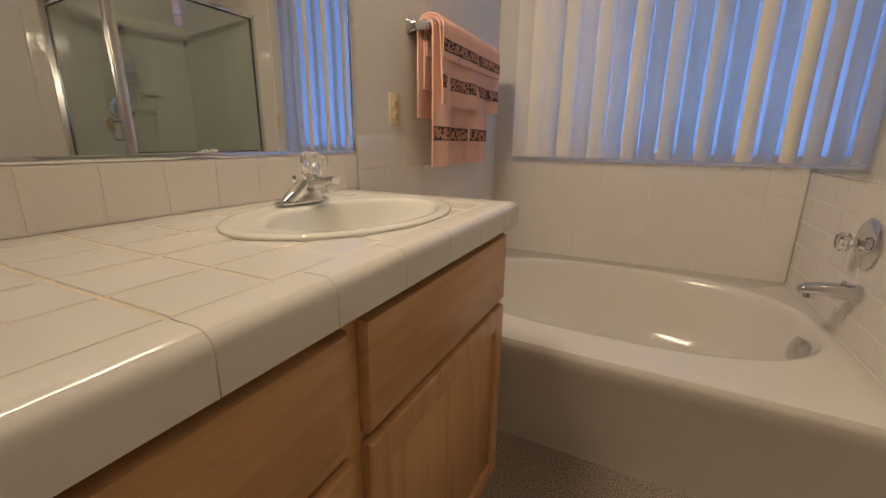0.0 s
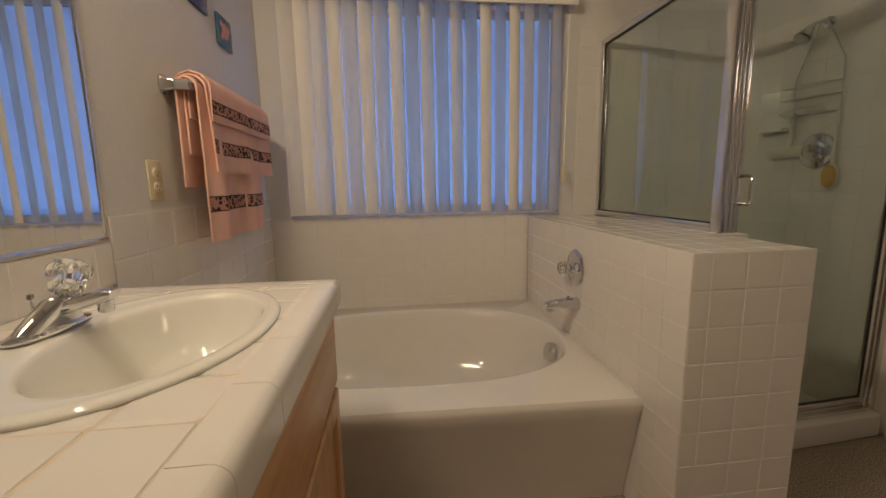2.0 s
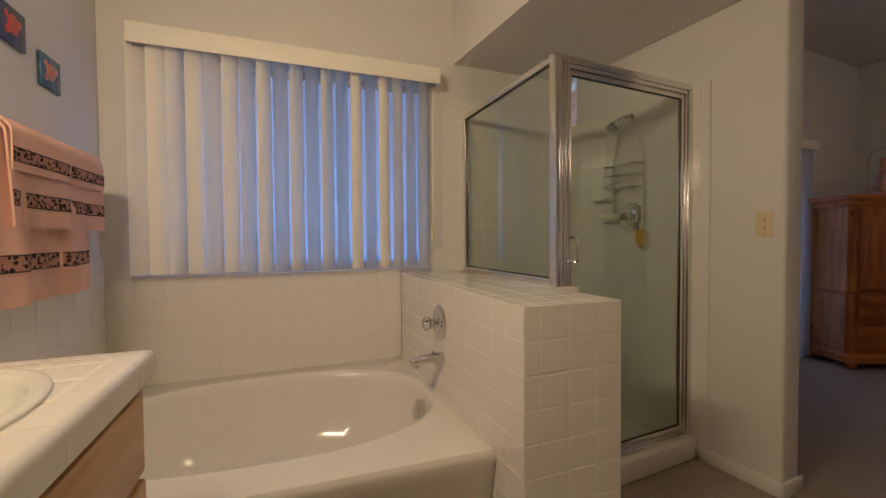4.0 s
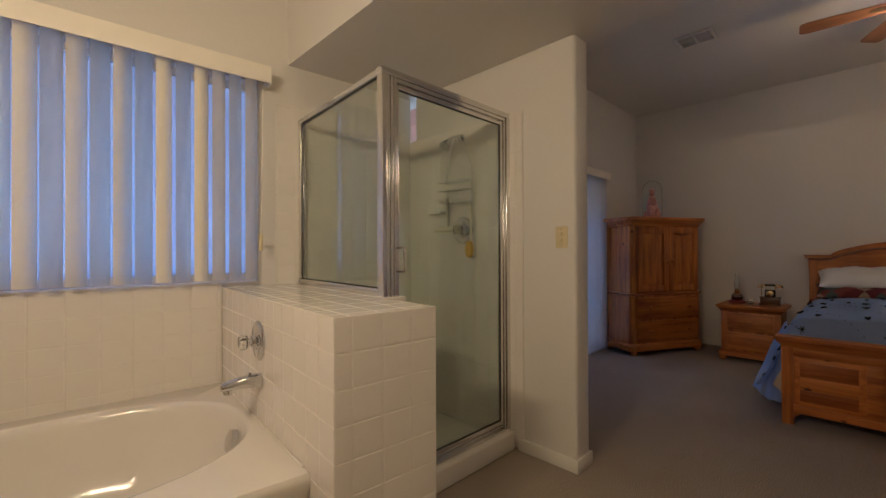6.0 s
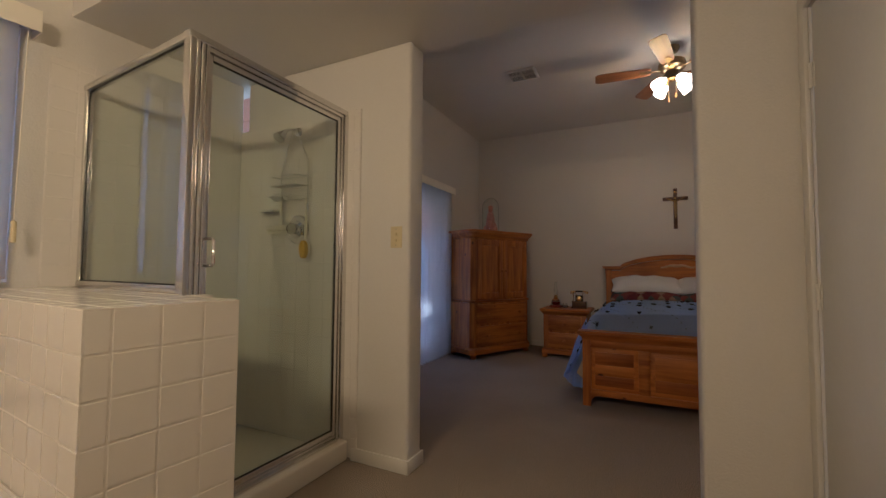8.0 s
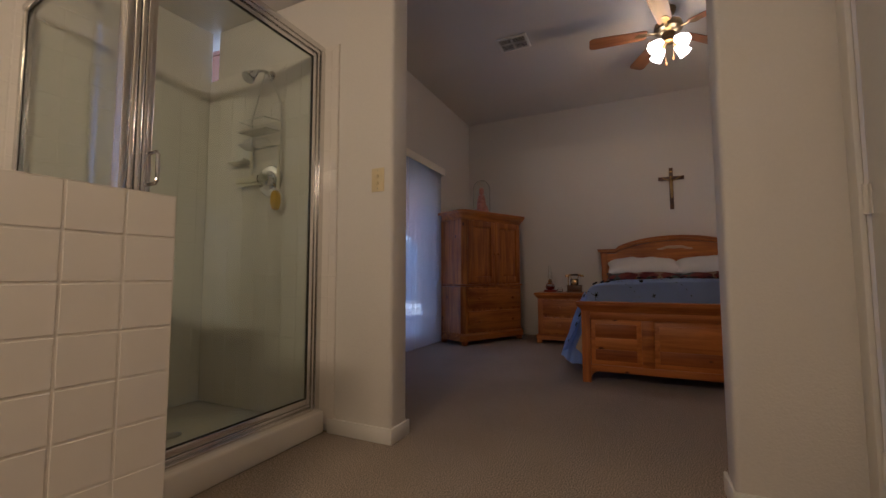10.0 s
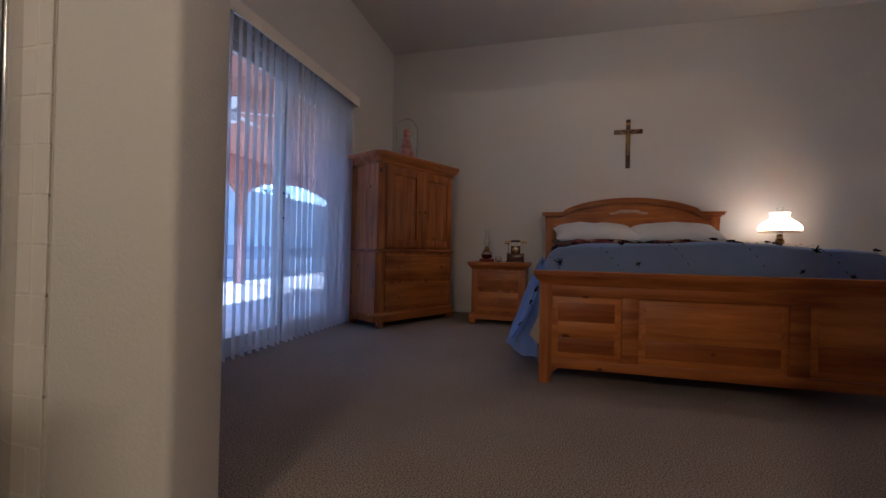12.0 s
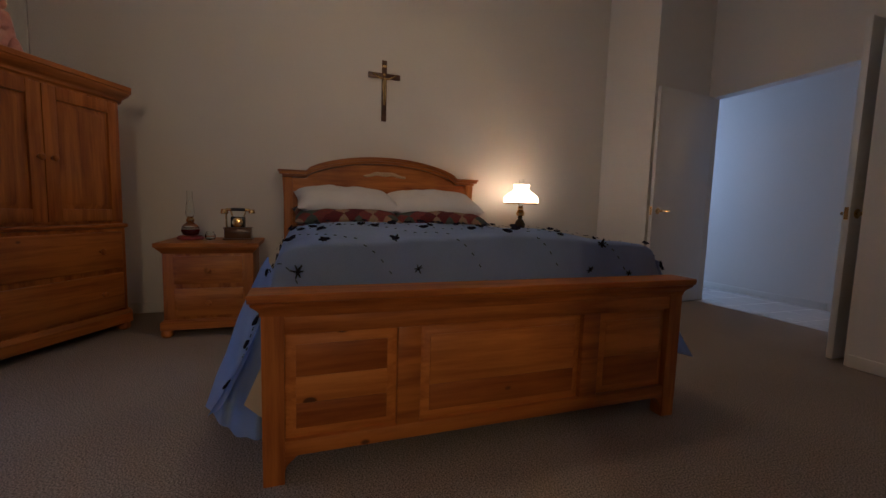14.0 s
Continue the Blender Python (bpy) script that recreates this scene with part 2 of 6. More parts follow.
def tube(points, r, n=8, closed=False):
    pts = [Vector(p) for p in points]
    rings, up = [], None
    for i, p in enumerate(pts):
        a, b = pts[i - 1] if i or closed else p, pts[(i + 1) % len(pts)] if i < len(pts) - 1 or closed else p
        d = (b - a).normalized()
        if up is None:
            up = d.orthogonal().normalized()
        up = (up - d * up.dot(d)).normalized()
        side = d.cross(up)
        rr = r[i] if isinstance(r, (list, tuple)) else r
        rings.append([p + (up * math.cos(6.28318 * k / n) + side * math.sin(6.28318 * k / n)) * rr for k in range(n)])
    if closed:
        rings.append(rings[0])
    return loft(rings, not closed)


def prism(poly, axis, a, b):
    """A 2D outline drawn out along one axis from a to b."""
    def at(u, v, w):
        return {0: (w, u, v), 1: (u, w, v), 2: (u, v, w)}[axis]
    return loft([[at(u, v, a) for u, v in poly], [at(u, v, b) for u, v in poly]])


def ring_frame(x0, x1, y0, y1, z0, z1, s):
    """A door frame in one piece: stiles and rails of width s, with softened edges, facing along x."""
    def ring(x, o):
        return [(x, y0 + o, z0 + o), (x, y1 - o, z0 + o), (x, y1 - o, z1 - o), (x, y0 + o, z1 - o)]
    return loft([ring(x0, 0), ring(x1 - 0.004, 0), ring(x1, 0.004), ring(x1, s - 0.006), ring(x1 - 0.006, s), ring(x0, s), ring(x0, 0)], False)


def grid(fn, nu, nv):
    bm = bmesh.new()
    vs = [[bm.verts.new(fn(i / nu, j / nv)) for j in range(nv + 1)] for i in range(nu + 1)]
    for i in range(nu):
        for j in range(nv):
            bm.faces.new((vs[i][j], vs[i + 1][j], vs[i + 1][j + 1], vs[i][j + 1]))
    return bm


def mesh_of(name, bm, mat, smooth=35):
    me = bpy.data.meshes.new(name)
    bm.to_mesh(me)
    bm.free()
    me.materials.append(mat)
    if smooth:
        me.shade_smooth()
        me.set_sharp_from_angle(angle=radians(smooth))
    return me


def part(name, bm, mat, parent, label="", smooth=35):
    ob = new(name, mesh_of(name, bm, mat, smooth))
    ob.parent = parent
    return tagged(ob, label)


def thing(name, m, label, category, group="", kind=""):
    ob = new(name)
    ob.empty_display_size = 0.1
    ob.matrix_world = m
    return tagged(ob, label, category, group, kind)


def single(name, bm, mat, label, category, group="", kind="", m=None, smooth=35):
    ob = new(name, mesh_of(name, bm, mat, smooth))
    if m:
        ob.matrix_world = m
    return tagged(ob, label, category, group, kind)


def structure(name, bm, mat, label, category="wall", m=None):
    return single(name, bm, mat, label, category, "", "structure", m, 35)


# ---- structure ----
# the tub end of the bathroom stands a few degrees out of square with the rest
TURN = pose(1.42, 3.25, 0, 0, 0, -4.29) @ pose(-1.42, -3.25, 0)
HALF = pose(1.11, 1.80, 0, 0, 0, -4.29) @ pose(-1.11, -1.80, 0)
SIDE = TURN @ pose(0.0645, 0, 0)
W, TOP, SOFF, DIV, DIV2 = 3.25, 3.13, 2.40, 2.55, 2.70
structure("floor", box(-0.80, 6.74, -2.96, 3.10, -0.12, 0), CARPET, "beige speckled cut-pile carpet on the floor", "floor")
structure("wall_vanity", box(-0.56, -0.42, -0.25, 3.40, 0, TOP), WALL, "off-white textured wall behind the vanity", m=SIDE)
structure("wall_window", join(box(-0.354, -0.235, W, 3.40, 0, TOP), box(1.415, 2.56, W, 3.40, 0, TOP), box(-0.235, 1.415, W, 3.40, 0, 1.022), box(-0.235, 1.415, W, 3.40, 2.24, TOP)), WALL, "off-white wall with a window above the tub", m=TURN)
structure("wall_divider", join(box(DIV, DIV2, 1.762, 3.10, 0, SOFF, 0.02, 3), box(DIV, DIV2, -2.15, 0.40, 0, SOFF, 0.02, 3), box(DIV, DIV2, -2.15, 3.40, SOFF, TOP)), WALL, "off-white dividing wall with a wide opening to the bedroom")
structure("soffit", box(1.60, DIV, 0.06, W, SOFF, TOP), WALL, "dropped soffit over the shower", "ceiling")
structure("ceiling_bath", box(-0.80, DIV, -0.06, 3.60, TOP, TOP + 0.1), CEIL, "off-white bathroom ceiling", "ceiling")
structure("ceiling_bedroom", box(DIV, 6.74, -3.07, 3.10, TOP + 0.002, TOP + 0.1), CEIL, "off-white textured bedroom ceiling", "ceiling")
structure("wall_south", join(box(-0.80, 1.72, -0.06, 0.06, 0, TOP), box(2.46, DIV, -0.06, 0.06, 0, TOP), box(1.72, 2.46, -0.06, 0.06, 2.05, TOP)), WALL, "off-white bathroom wall with a closet door")
structure("wall_slider", join(box(DIV2, 3.72, 2.95, 3.10, 0, TOP), box(5.42, 6.62, 2.95, 3.10, 0, TOP), box(3.72, 5.42, 2.95, 3.10, 2.06, TOP)), WALL, "off-white wall with a sliding patio door")
structure("wall_head", box(6.62, 6.74, -2.27, 3.10, 0, TOP), WALL, "off-white wall behind the bed")
structure("wall_right", join(prism([(5.95, -2.15), (6.62, -2.15), (6.62, -2.95), (6.045, -2.95)], 2, 0, TOP), box(DIV2, 4.36, -2.95, -2.15, 0, TOP)), WALL, "off-white wall with a recess for double doors")
structure("wall_door", join(box(6.03, 8.1, -3.07, -2.95, 0, TOP), box(DIV2, 4.42, -3.07, -2.95, 0, TOP), box(4.42, 6.03, -3.07, -2.95, 2.07, TOP)), WALL, "off-white wall above open double doors")
structure("hall_floor", box(2.7, 8.0, -5.6, -2.96, -0.12, -0.004), GROUT_W, "grouted bed of the hall floor tiles", "floor")
for name, b in (("wall_hall_far", (5.22, 8.0, -4.0, -3.85)), ("wall_hall_return", (5.22, 5.34, -5.6, -4.0)), ("wall_hall_south", (2.7, 8.0, -5.7, -5.6)), ("wall_hall_west", (2.6, 2.7, -5.7, -3.07)), ("wall_hall_east", (8.0, 8.1, -5.7, -3.07))):
    structure(name, box(*b, 0, 2.5), WALL, "pale hallway wall lit by daylight")
structure("ceiling_hall", box(2.6, 8.1, -5.7, -3.07, 2.5, 2.6), CEIL, "white hallway ceiling", "ceiling")


def baseboard(x0, x1, y0, y1):
    structure("baseboard", box(x0, x1, y0, y1, 0, 0.075, 0.004), TRIM, "white painted baseboard along the wall", "trim")


baseboard(6.605, 6.62, -2.15, 2.95)
baseboard(5.44, 6.60, 2.935, 2.95)
baseboard(DIV2, 3.70, 2.935, 2.95)
baseboard(5.96, 6.60, -2.15, -2.135)
baseboard(DIV2, 4.34, -2.15, -2.135)
baseboard(DIV - 0.012, DIV, 1.752, 2.14)
baseboard(DIV - 0.012, DIV2 + 0.012, 1.750, 1.762)
baseboard(DIV - 0.012, DIV, 0.06, 0.41)
baseboard(DIV - 0.012, DIV2 + 0.012, 0.40, 0.412)
baseboard(DIV2, DIV2 + 0.012, -2.13, 0.39)
baseboard(DIV2, DIV2 + 0.012, 1.77, 2.93)
baseboard(5.34, 7.99, -3.85, -3.838)

# ---- bathroom: tiles ----
TILES = {}


def tile_mesh(a, b, t, mat):
    key = (round(a, 4), round(b, 4), t, mat.name)
    if key not in TILES:
        e = 0.0024
        bm = loft([[(x, y, z) for x, y in ((o, o), (a - o, o), (a - o, b - o), (o, b - o))] for z, o in ((0, 0.001), (t - 0.002, 0.001), (t - 0.0005, 0.0022), (t, e))])
        TILES[key] = mesh_of("tile", bm, mat, 0)
    return TILES[key]


def tile_field(parent, origin, u, v, us, vs, thick=0.007, joint=0.003, mat=None, skip=None, fill=True):
    """Single tiles on a face: us and vs are the joint lines along the directions u and v."""
    u, v = Vector(u), Vector(v)
    n = u.cross(v)
    if fill:
        q = [Vector(origin) + n * (thick - 0.0011) + u * a + v * b for a, b in ((us[0], vs[0]), (us[-1], vs[0]), (us[-1], vs[-1]), (us[0], vs[-1]))]
        bed = bmesh.new()
        bed.faces.new([bed.verts.new(c) for c in q])
        part("grout", bed, GROUT_W, parent, "", 0)
    rot = Matrix((u, v, n)).transposed().to_4x4()
    for a, b in zip(us, us[1:]):
        for c, d in zip(vs, vs[1:]):
            if b - a < 0.015 or d - c < 0.015 or (skip and skip((a + b) / 2, (c + d) / 2)):
                continue
            ob = new("tile", tile_mesh(b - a - joint, d - c - joint, thick, mat or TILE))
            ob.parent = parent
            tilt = pose(0, 0, 0, random.gauss(0, 0.09), random.gauss(0, 0.09), 0)
            ob.matrix_local = Matrix.Translation(Vector(origin) + u * (a + joint / 2) + v * (c + joint / 2)) @ rot @ tilt


def steps(a, b, pitch, first=None):
    out = [a]
    x = a + (pitch if first is None else first)
    while x < b - 0.012:
        out.append(x)
        x += pitch
    return out + [b]


# tiled faces, each with its grout bed as the thing that carries the tiles
def tiled(name, bm, label, m=None):
    return single(name, bm, GROUT_W, label, "tiling", "", "structure", m)


P = 0.112

# ---- vanity ----
# the vanity stands a few degrees out of square with the room
SKEW = pose(0.10, 1.67, 0, 0, 0, -4.29) @ pose(-0.10, -1.67, 0)
vanity = thing("vanity_cabinet", SKEW, "maple vanity cabinet with drawers and panel doors under the counter", "cabinet")
part("body", join(box(-0.47, 0.070, 0.075, 1.885, 0.10, 0.815), box(0.050, 0.070, 0.075, 1.885, 0.815, 0.912), box(-0.47, 0.050, 1.86, 1.885, 0.815, 0.912), box(-0.47, 0.02, 0.075, 1.885, 0.0, 0.10)), MAPLE[1], vanity)


def drawer_front(y0, y1, z0, z1):
    part("drawer_front", loft([[(x, y0 + o, z0 + o), (x, y1 - o, z0 + o), (x, y1 - o, z1 - o), (x, y0 + o, z1 - o)] for x, o in ((0.071, 0), (0.082, 0), (0.088, 0.004), (0.089, 0.018), (0.091, 0.022))]), MAPLE[1], vanity)


def panel_door(y0, y1, z0, z1):
    d = part("door", ring_frame(0.071, 0.089, y0, y1, z0, z1, 0.06), MAPLE[2], vanity)
    part("panel", box(0.072, 0.080, y0 + 0.058, y1 - 0.058, z0 + 0.058, z1 - 0.058, 0.002), MAPLE[2], d)


drawer_front(1.235, 1.865, 0.705, 0.888)
panel_door(1.235, 1.865, 0.13, 0.685)
for z0, z1 in ((0.705, 0.888), (0.51, 0.685), (0.32, 0.49), (0.13, 0.30)):
    drawer_front(0.72, 1.20, z0, z1)
drawer_front(0.10, 0.69, 0.705, 0.888)
panel_door(0.10, 0.39, 0.13, 0.685)
panel_door(0.40, 0.69, 0.13, 0.685)

SX, SY = -0.1645, 1.56
counter = thing("vanity_countertop", SKEW, "white glazed tile countertop with tan grout and rounded edge tiles", "countertop")
part("grout_bed", join(box(-0.477, 0.092, 0.07, SY - 0.265, 0.914, 0.9702), box(-0.477, 0.092, SY + 0.265, 1.882, 0.914, 0.9702), box(-0.477, SX - 0.18, SY - 0.265, SY + 0.265, 0.914, 0.9702), box(SX + 0.175, 0.092, SY - 0.265, SY + 0.265, 0.914, 0.9702)), GROUT, counter, "tan grout")
CU, CV = [-0.477, -0.395, -0.285, -0.175, -0.065, 0.044], steps(0.07, 1.849, 0.115, 0.021)


def under_sink(x, y, grow=0.0):
    return ((x - SX) / (0.183 + grow)) ** 2 + ((y - SY) / (0.252 + grow)) ** 2 < 1


def cut_tile(x0, x1, y0, y1, z, name="tile", mat=TILE):
    """A tile with the part under the basin cut away."""
    bm, n = bmesh.new(), 12
    vs = [[bm.verts.new((x0 + (x1 - x0) * i / n, y0 + (y1 - y0) * j / n, z - (0.002 if i in (0, n) or j in (0, n) else 0))) for j in range(n + 1)] for i in range(n + 1)]
    for i in range(n):
        for j in range(n):
            if not under_sink(x0 + (x1 - x0) * (i + 0.5) / n, y0 + (y1 - y0) * (j + 0.5) / n):
                bm.faces.new((vs[i][j], vs[i + 1][j], vs[i + 1][j + 1], vs[i][j + 1]))
    bmesh.ops.delete(bm, geom=[v for v in bm.verts if not v.link_faces], context='VERTS')
    if bm.faces:
        part(name, bm, mat, counter, "", 0)


def near_sink(a, c):
    return under_sink(a, c, 0.085)


tile_field(counter, (0, 0, 0.965), (1, 0, 0), (0, 1, 0), CU, CV + [1.849], 0.007, 0.0032, skip=near_sink, fill=False)
for a, b in zip(CU, CU[1:]):
    for c, d in zip(CV, CV[1:]):
        if near_sink((a + b) / 2, (c + d) / 2):
            cut_tile(a + 0.0016, b - 0.0016, c + 0.0016, d - 0.0016, 0.972)
            cut_tile(a - 0.004, b + 0.004, c - 0.004, d + 0.004, 0.9702, "grout", GROUT)
# rounded nosing tiles along the front and the end
ARC = [(0.0, 0.0)] + [(0.058 - 0.022 + 0.022 * math.sin(a), -0.022 + 0.022 * math.cos(a)) for a in np.linspace(0, math.pi / 2, 6)] + [(0.058, -0.062), (0.048, -0.062), (0.046, -0.008), (0.0, -0.008)]
for c, d in zip(steps(0.07, 1.849, 0.155, 0.165), steps(0.07, 1.849, 0.155, 0.165)[1:]):
    part("nosing_tile", prism([(0.0455 + u, 0.973 + v) for u, v in ARC], 1, c + 0.0007, d - 0.0007), TILE, counter)
for c, d in zip(CU, CU[1:] + [0.044]):
    if d - c > 0.02:
        part("nosing_tile", prism([(1.851 + u, 0.973 + v) for u, v in ARC], 0, c + 0.0007, d - 0.0007), TILE, counter)
part("corner_tile", loft([[(0.0455, 1.851, z), (0.1035 - o, 1.851, z), (0.1035 - o, 1.909 - o, z), (0.0455, 1.909 - o, z)] for z, o in ((0.911, 0.0), (0.952, 0.0), (0.962, 0.003), (0.969, 0.009), (0.973, 0.02))]), TILE, counter)

part("grout_core", join(box(0.0440, 0.1028, 0.071, 1.849, 0.914, 0.9722, 0.021, 6), box(-0.477, 0.1015, 1.849, 1.9075, 0.914, 0.9722, 0.021, 6)), GROUT, counter, "tan grout")
# basin
SX, SY = -0.180, 1.555
basin = thing("wash_basin", pose(SX, SY, 0.972, 0, 0, -4.29), "glossy white oval drop-in basin in the tiled counter", "sink")
RINGS = ((0.204, 0.288, 0.000, 0.0), (0.205, 0.289, 0.003, 0.0), (0.203, 0.287, 0.006, 0.0), (0.196, 0.280, 0.0085, 0.0), (0.186, 0.270, 0.009, 0.001), (0.179, 0.263, 0.0075, 0.002), (0.163, 0.243, 0.007, 0.014), (0.150, 0.230, 0.0065, 0.027), (0.145, 0.225, 0.004, 0.030), (0.142, 0.221, -0.003, 0.031), (0.138, 0.216, -0.018, 0.032), (0.131, 0.206, -0.045, 0.032), (0.120, 0.188, -0.080, 0.032), (0.100, 0.156, -0.115, 0.031), (0.070, 0.110, -0.134, 0.027), (0.022, 0.024, -0.142, 0.02))
bowl = part("bowl", loft([[(cx + a * math.cos(6.28318 * i / 72), b * math.sin(6.28318 * i / 72), z) for i in range(72)] for a, b, z, cx in RINGS], False), PORCELAIN, basin, "", 60)
part("drain", lathe([(0.024, -0.142), (0.024, -0.138), (0.018, -0.137), (0.012, -0.140), (0.0, -0.140)], 24, pose(0.02, 0, 0)), CHROME, basin, "chrome drain ring")

faucet = thing("basin_faucet", pose(-0.338, 1.585, 0.9825, 0, 0, -6), "chrome centerset faucet with clear acrylic knob on the basin", "faucet")


def squircle(x, y, z, hx, hy, e=0.55, n=32):
    return [(x + hx * math.copysign(abs(math.cos(a)) ** e, math.cos(a)), y + hy * math.copysign(abs(math.sin(a)) ** e, math.sin(a)), z) for a in np.linspace(0, 2 * math.pi, n + 1)[:-1]]


part("base_plate", loft([squircle(0, 0, z, hx, hy, 0.75) for z, hx, hy in ((0, 0.027, 0.080), (0.004, 0.027, 0.080), (0.007, 0.024, 0.074), (0.010, 0.022, 0.064))]), CHROME, faucet)
part("body", loft([squircle(cx, 0, z, hx, hy) for cx, hx, hy, z in ((0, 0.023, 0.062, 0.008), (0.004, 0.023, 0.050, 0.018), (0.012, 0.024, 0.034, 0.034), (0.020, 0.024, 0.024, 0.046), (0.026, 0.021, 0.021, 0.054), (0.029, 0.016, 0.017, 0.058))]), CHROME, faucet)
part("spout", loft([[(x + 0.35 * v, w * math.copysign(abs(math.cos(a)) ** 0.5, math.cos(a)), z + v) for a in np.linspace(0, 2 * math.pi, 25)[:-1] for v in (h * math.copysign(abs(math.sin(a)) ** 0.5, math.sin(a)),)] for x, z, w, h in ((0.0, 0.030, 0.021, 0.018), (0.04, 0.043, 0.019, 0.015), (0.085, 0.053, 0.017, 0.012), (0.104, 0.056, 0.016, 0.010), (0.110, 0.057, 0.014, 0.008))]), CHROME, faucet)
part("aerator", lathe([(0.010, 0.028), (0.012, 0.031), (0.012, 0.048), (0.006, 0.050)], 16, pose(0.094, 0, 0)), CHROME, faucet)
LEAN = pose(0.030, 0, 0.050, 0, 18, 0)
part("stem", lathe([(0.014, 0.0), (0.011, 0.008), (0.009, 0.016)], 16, LEAN), CHROME, faucet)
part("knob", moved(loft([[(r * (1 + 0.10 * math.cos(8 * a)) * math.cos(a), r * (1 + 0.10 * math.cos(8 * a)) * math.sin(a), z) for a in np.linspace(0, 2 * math.pi, 65)[:-1]] for r, z in ((0.012, 0.012), (0.021, 0.016), (0.023, 0.030), (0.020, 0.036), (0.027, 0.042), (0.028, 0.056), (0.024, 0.066), (0.013, 0.070))]), LEAN), GLASS, faucet, "clear fluted acrylic knob")
part("lift_rod", tube([(-0.020, 0, 0.01), (-0.022, 0, 0.052), (-0.022, 0, 0.054), (-0.022, 0, 0.062)], [0.002, 0.002, 0.006, 0.005]), CHROME, faucet)

# splash and wall tile beside the mirror
splash = tiled("backsplash", box(-0.42, -0.4165, -0.06, 1.852, 0.972, 1.083), "white tile backsplash under the mirror", SIDE)
tile_field(splash, (-0.4165, 0, 0.973), (0, 1, 0), (0, 0, 1), steps(-0.06, 1.852, 0.1125, 0.0465), [0, 0.110], mat=TILE)
wains = tiled("tiling_tub_left", box(-0.42, -0.4165, 1.855, W, 0.42, 1.146), "white tile wainscot beside the tub", SIDE)
tile_field(wains, (-0.4165, 0, 0), (0, 1, 0), (0, 0, 1), steps(1.855, W - 0.006, 0.152), [0.42, 0.554, 0.673, 0.792, 0.911, 1.030, 1.147])

mirror = thing("wall_mirror", SIDE @ pose(-0.42, 0, 0), "large frameless vanity mirror in a chrome channel", "mirror")
part("pane", box(0.001, 0.006, -0.06, 1.842, 1.094, 2.05), MIRROR, mirror)
part("bottom_channel", box(0, 0.010, -0.062, 1.848, 1.084, 1.097, 0.002), CHROME, mirror)
part("side_channel", box(0, 0.009, 1.839, 1.848, 1.097, 2.052, 0.002), CHROME, mirror)

# ---- tub ----
tub = thing("bathtub", pose(0, 0, 0), "white built-in soaking tub with an oval basin", "bathtub")
TX0, TX1, TY0, TY1 = -0.416, 1.1095, 2.0, W - 0.006


def rect_ring(x0, x1, y0, y1, z, n=18):
    pts = [(x0 + (x1 - x0) * i / n, y0) for i in range(n)] + [(x1, y0 + (y1 - y0) * i / n) for i in range(n)]
    pts += [(x1 - (x1 - x0) * i / n, y1) for i in range(n)] + [(x0, y1 - (y1 - y0) * i / n) for i in range(n)]
    return [(x, y, z) for x, y in pts]


BX, BY = 0.350, 2.66


def oval(a, b, z, cx=BX, cy=BY, e=2.5):
    out = []
    for x, y, _ in rect_ring(-1, 1, -1, 1, 0):
        t = math.atan2(y, x)
        r = (abs(math.cos(t)) ** e + abs(math.sin(t)) ** e) ** (-1 / e)
        out.append((cx + a * r * math.cos(t), cy + b * r * math.sin(t), z))
    return out


def fitted(ring):
    """The tub runs along the turned walls on two sides and along the half wall on the third."""
    out = []
    for x, y, z in ring:
        u, v = (x - TX0) / (TX1 - TX0), (y - TY0) / (TY1 - TY0)
        left = -0.479 + 0.075 * (2.0 + 1.3 * v - 1.67) + 0.008
        x = left + (TX1 + 0.075 * (0.2 + 1.3 * v) - left) * u
        front, rear = 1.968 + 0.112 * (1.11 - x), 3.240 + 0.075 * (1.42 - x)
        out.append((x, front + (rear - front) * v, z))
    return out


skin = [rect_ring(TX0, TX1, TY0 + 0.115, TY1, 0.0), rect_ring(TX0, TX1, TY0 + 0.100, TY1, 0.08), rect_ring(TX0, TX1, TY0 + 0.036, TY1, 0.38), rect_ring(TX0, TX1, TY0 + 0.017, TY1, 0.43),
        rect_ring(TX0, TX1, TY0 + 0.020, TY1, 0.447), rect_ring(TX0 + 0.004, TX1 - 0.004, TY0 + 0.026, TY1 - 0.004, 0.459), rect_ring(TX0 + 0.02, TX1 - 0.02, TY0 + 0.042, TY1 - 0.01, 0.462),
        oval(0.737, 0.485, 0.462), oval(0.728, 0.475, 0.464), oval(0.716, 0.462, 0.461), oval(0.706, 0.450, 0.448), oval(0.699, 0.442, 0.42), oval(0.677, 0.42, 0.34), oval(0.640, 0.388, 0.23), oval(0.565, 0.345, 0.13), oval(0.50, 0.285, 0.085), oval(0.35, 0.2, 0.075), oval(0.05, 0.03, 0.072)]
part("shell", loft([fitted(r) for r in skin], False), ACRYLIC, tub, "", 50)
part("overflow_plate", lathe([(0.047, -0.02), (0.047, 0.006), (0.032, 0.013), (0.008, 0.016), (0, 0.015)], 24, pose(1.062, 2.605, 0.385, 0, -74, -6)), CHROME, tub, "round chrome overflow plate")
part("drain", lathe([(0.03, 0.073), (0.03, 0.077), (0.02, 0.078), (0, 0.077)], 20, pose(0.72, 2.62, 0.012)), CHROME, tub, "chrome tub drain")
part("caulk_bead", tube([(TX1 + 0.013, 2.03, 0.462), (TX1 + 0.103, 3.23, 0.462)], 0.005, 6), GROUT_W, tub, "thin caulk line along the tiles")

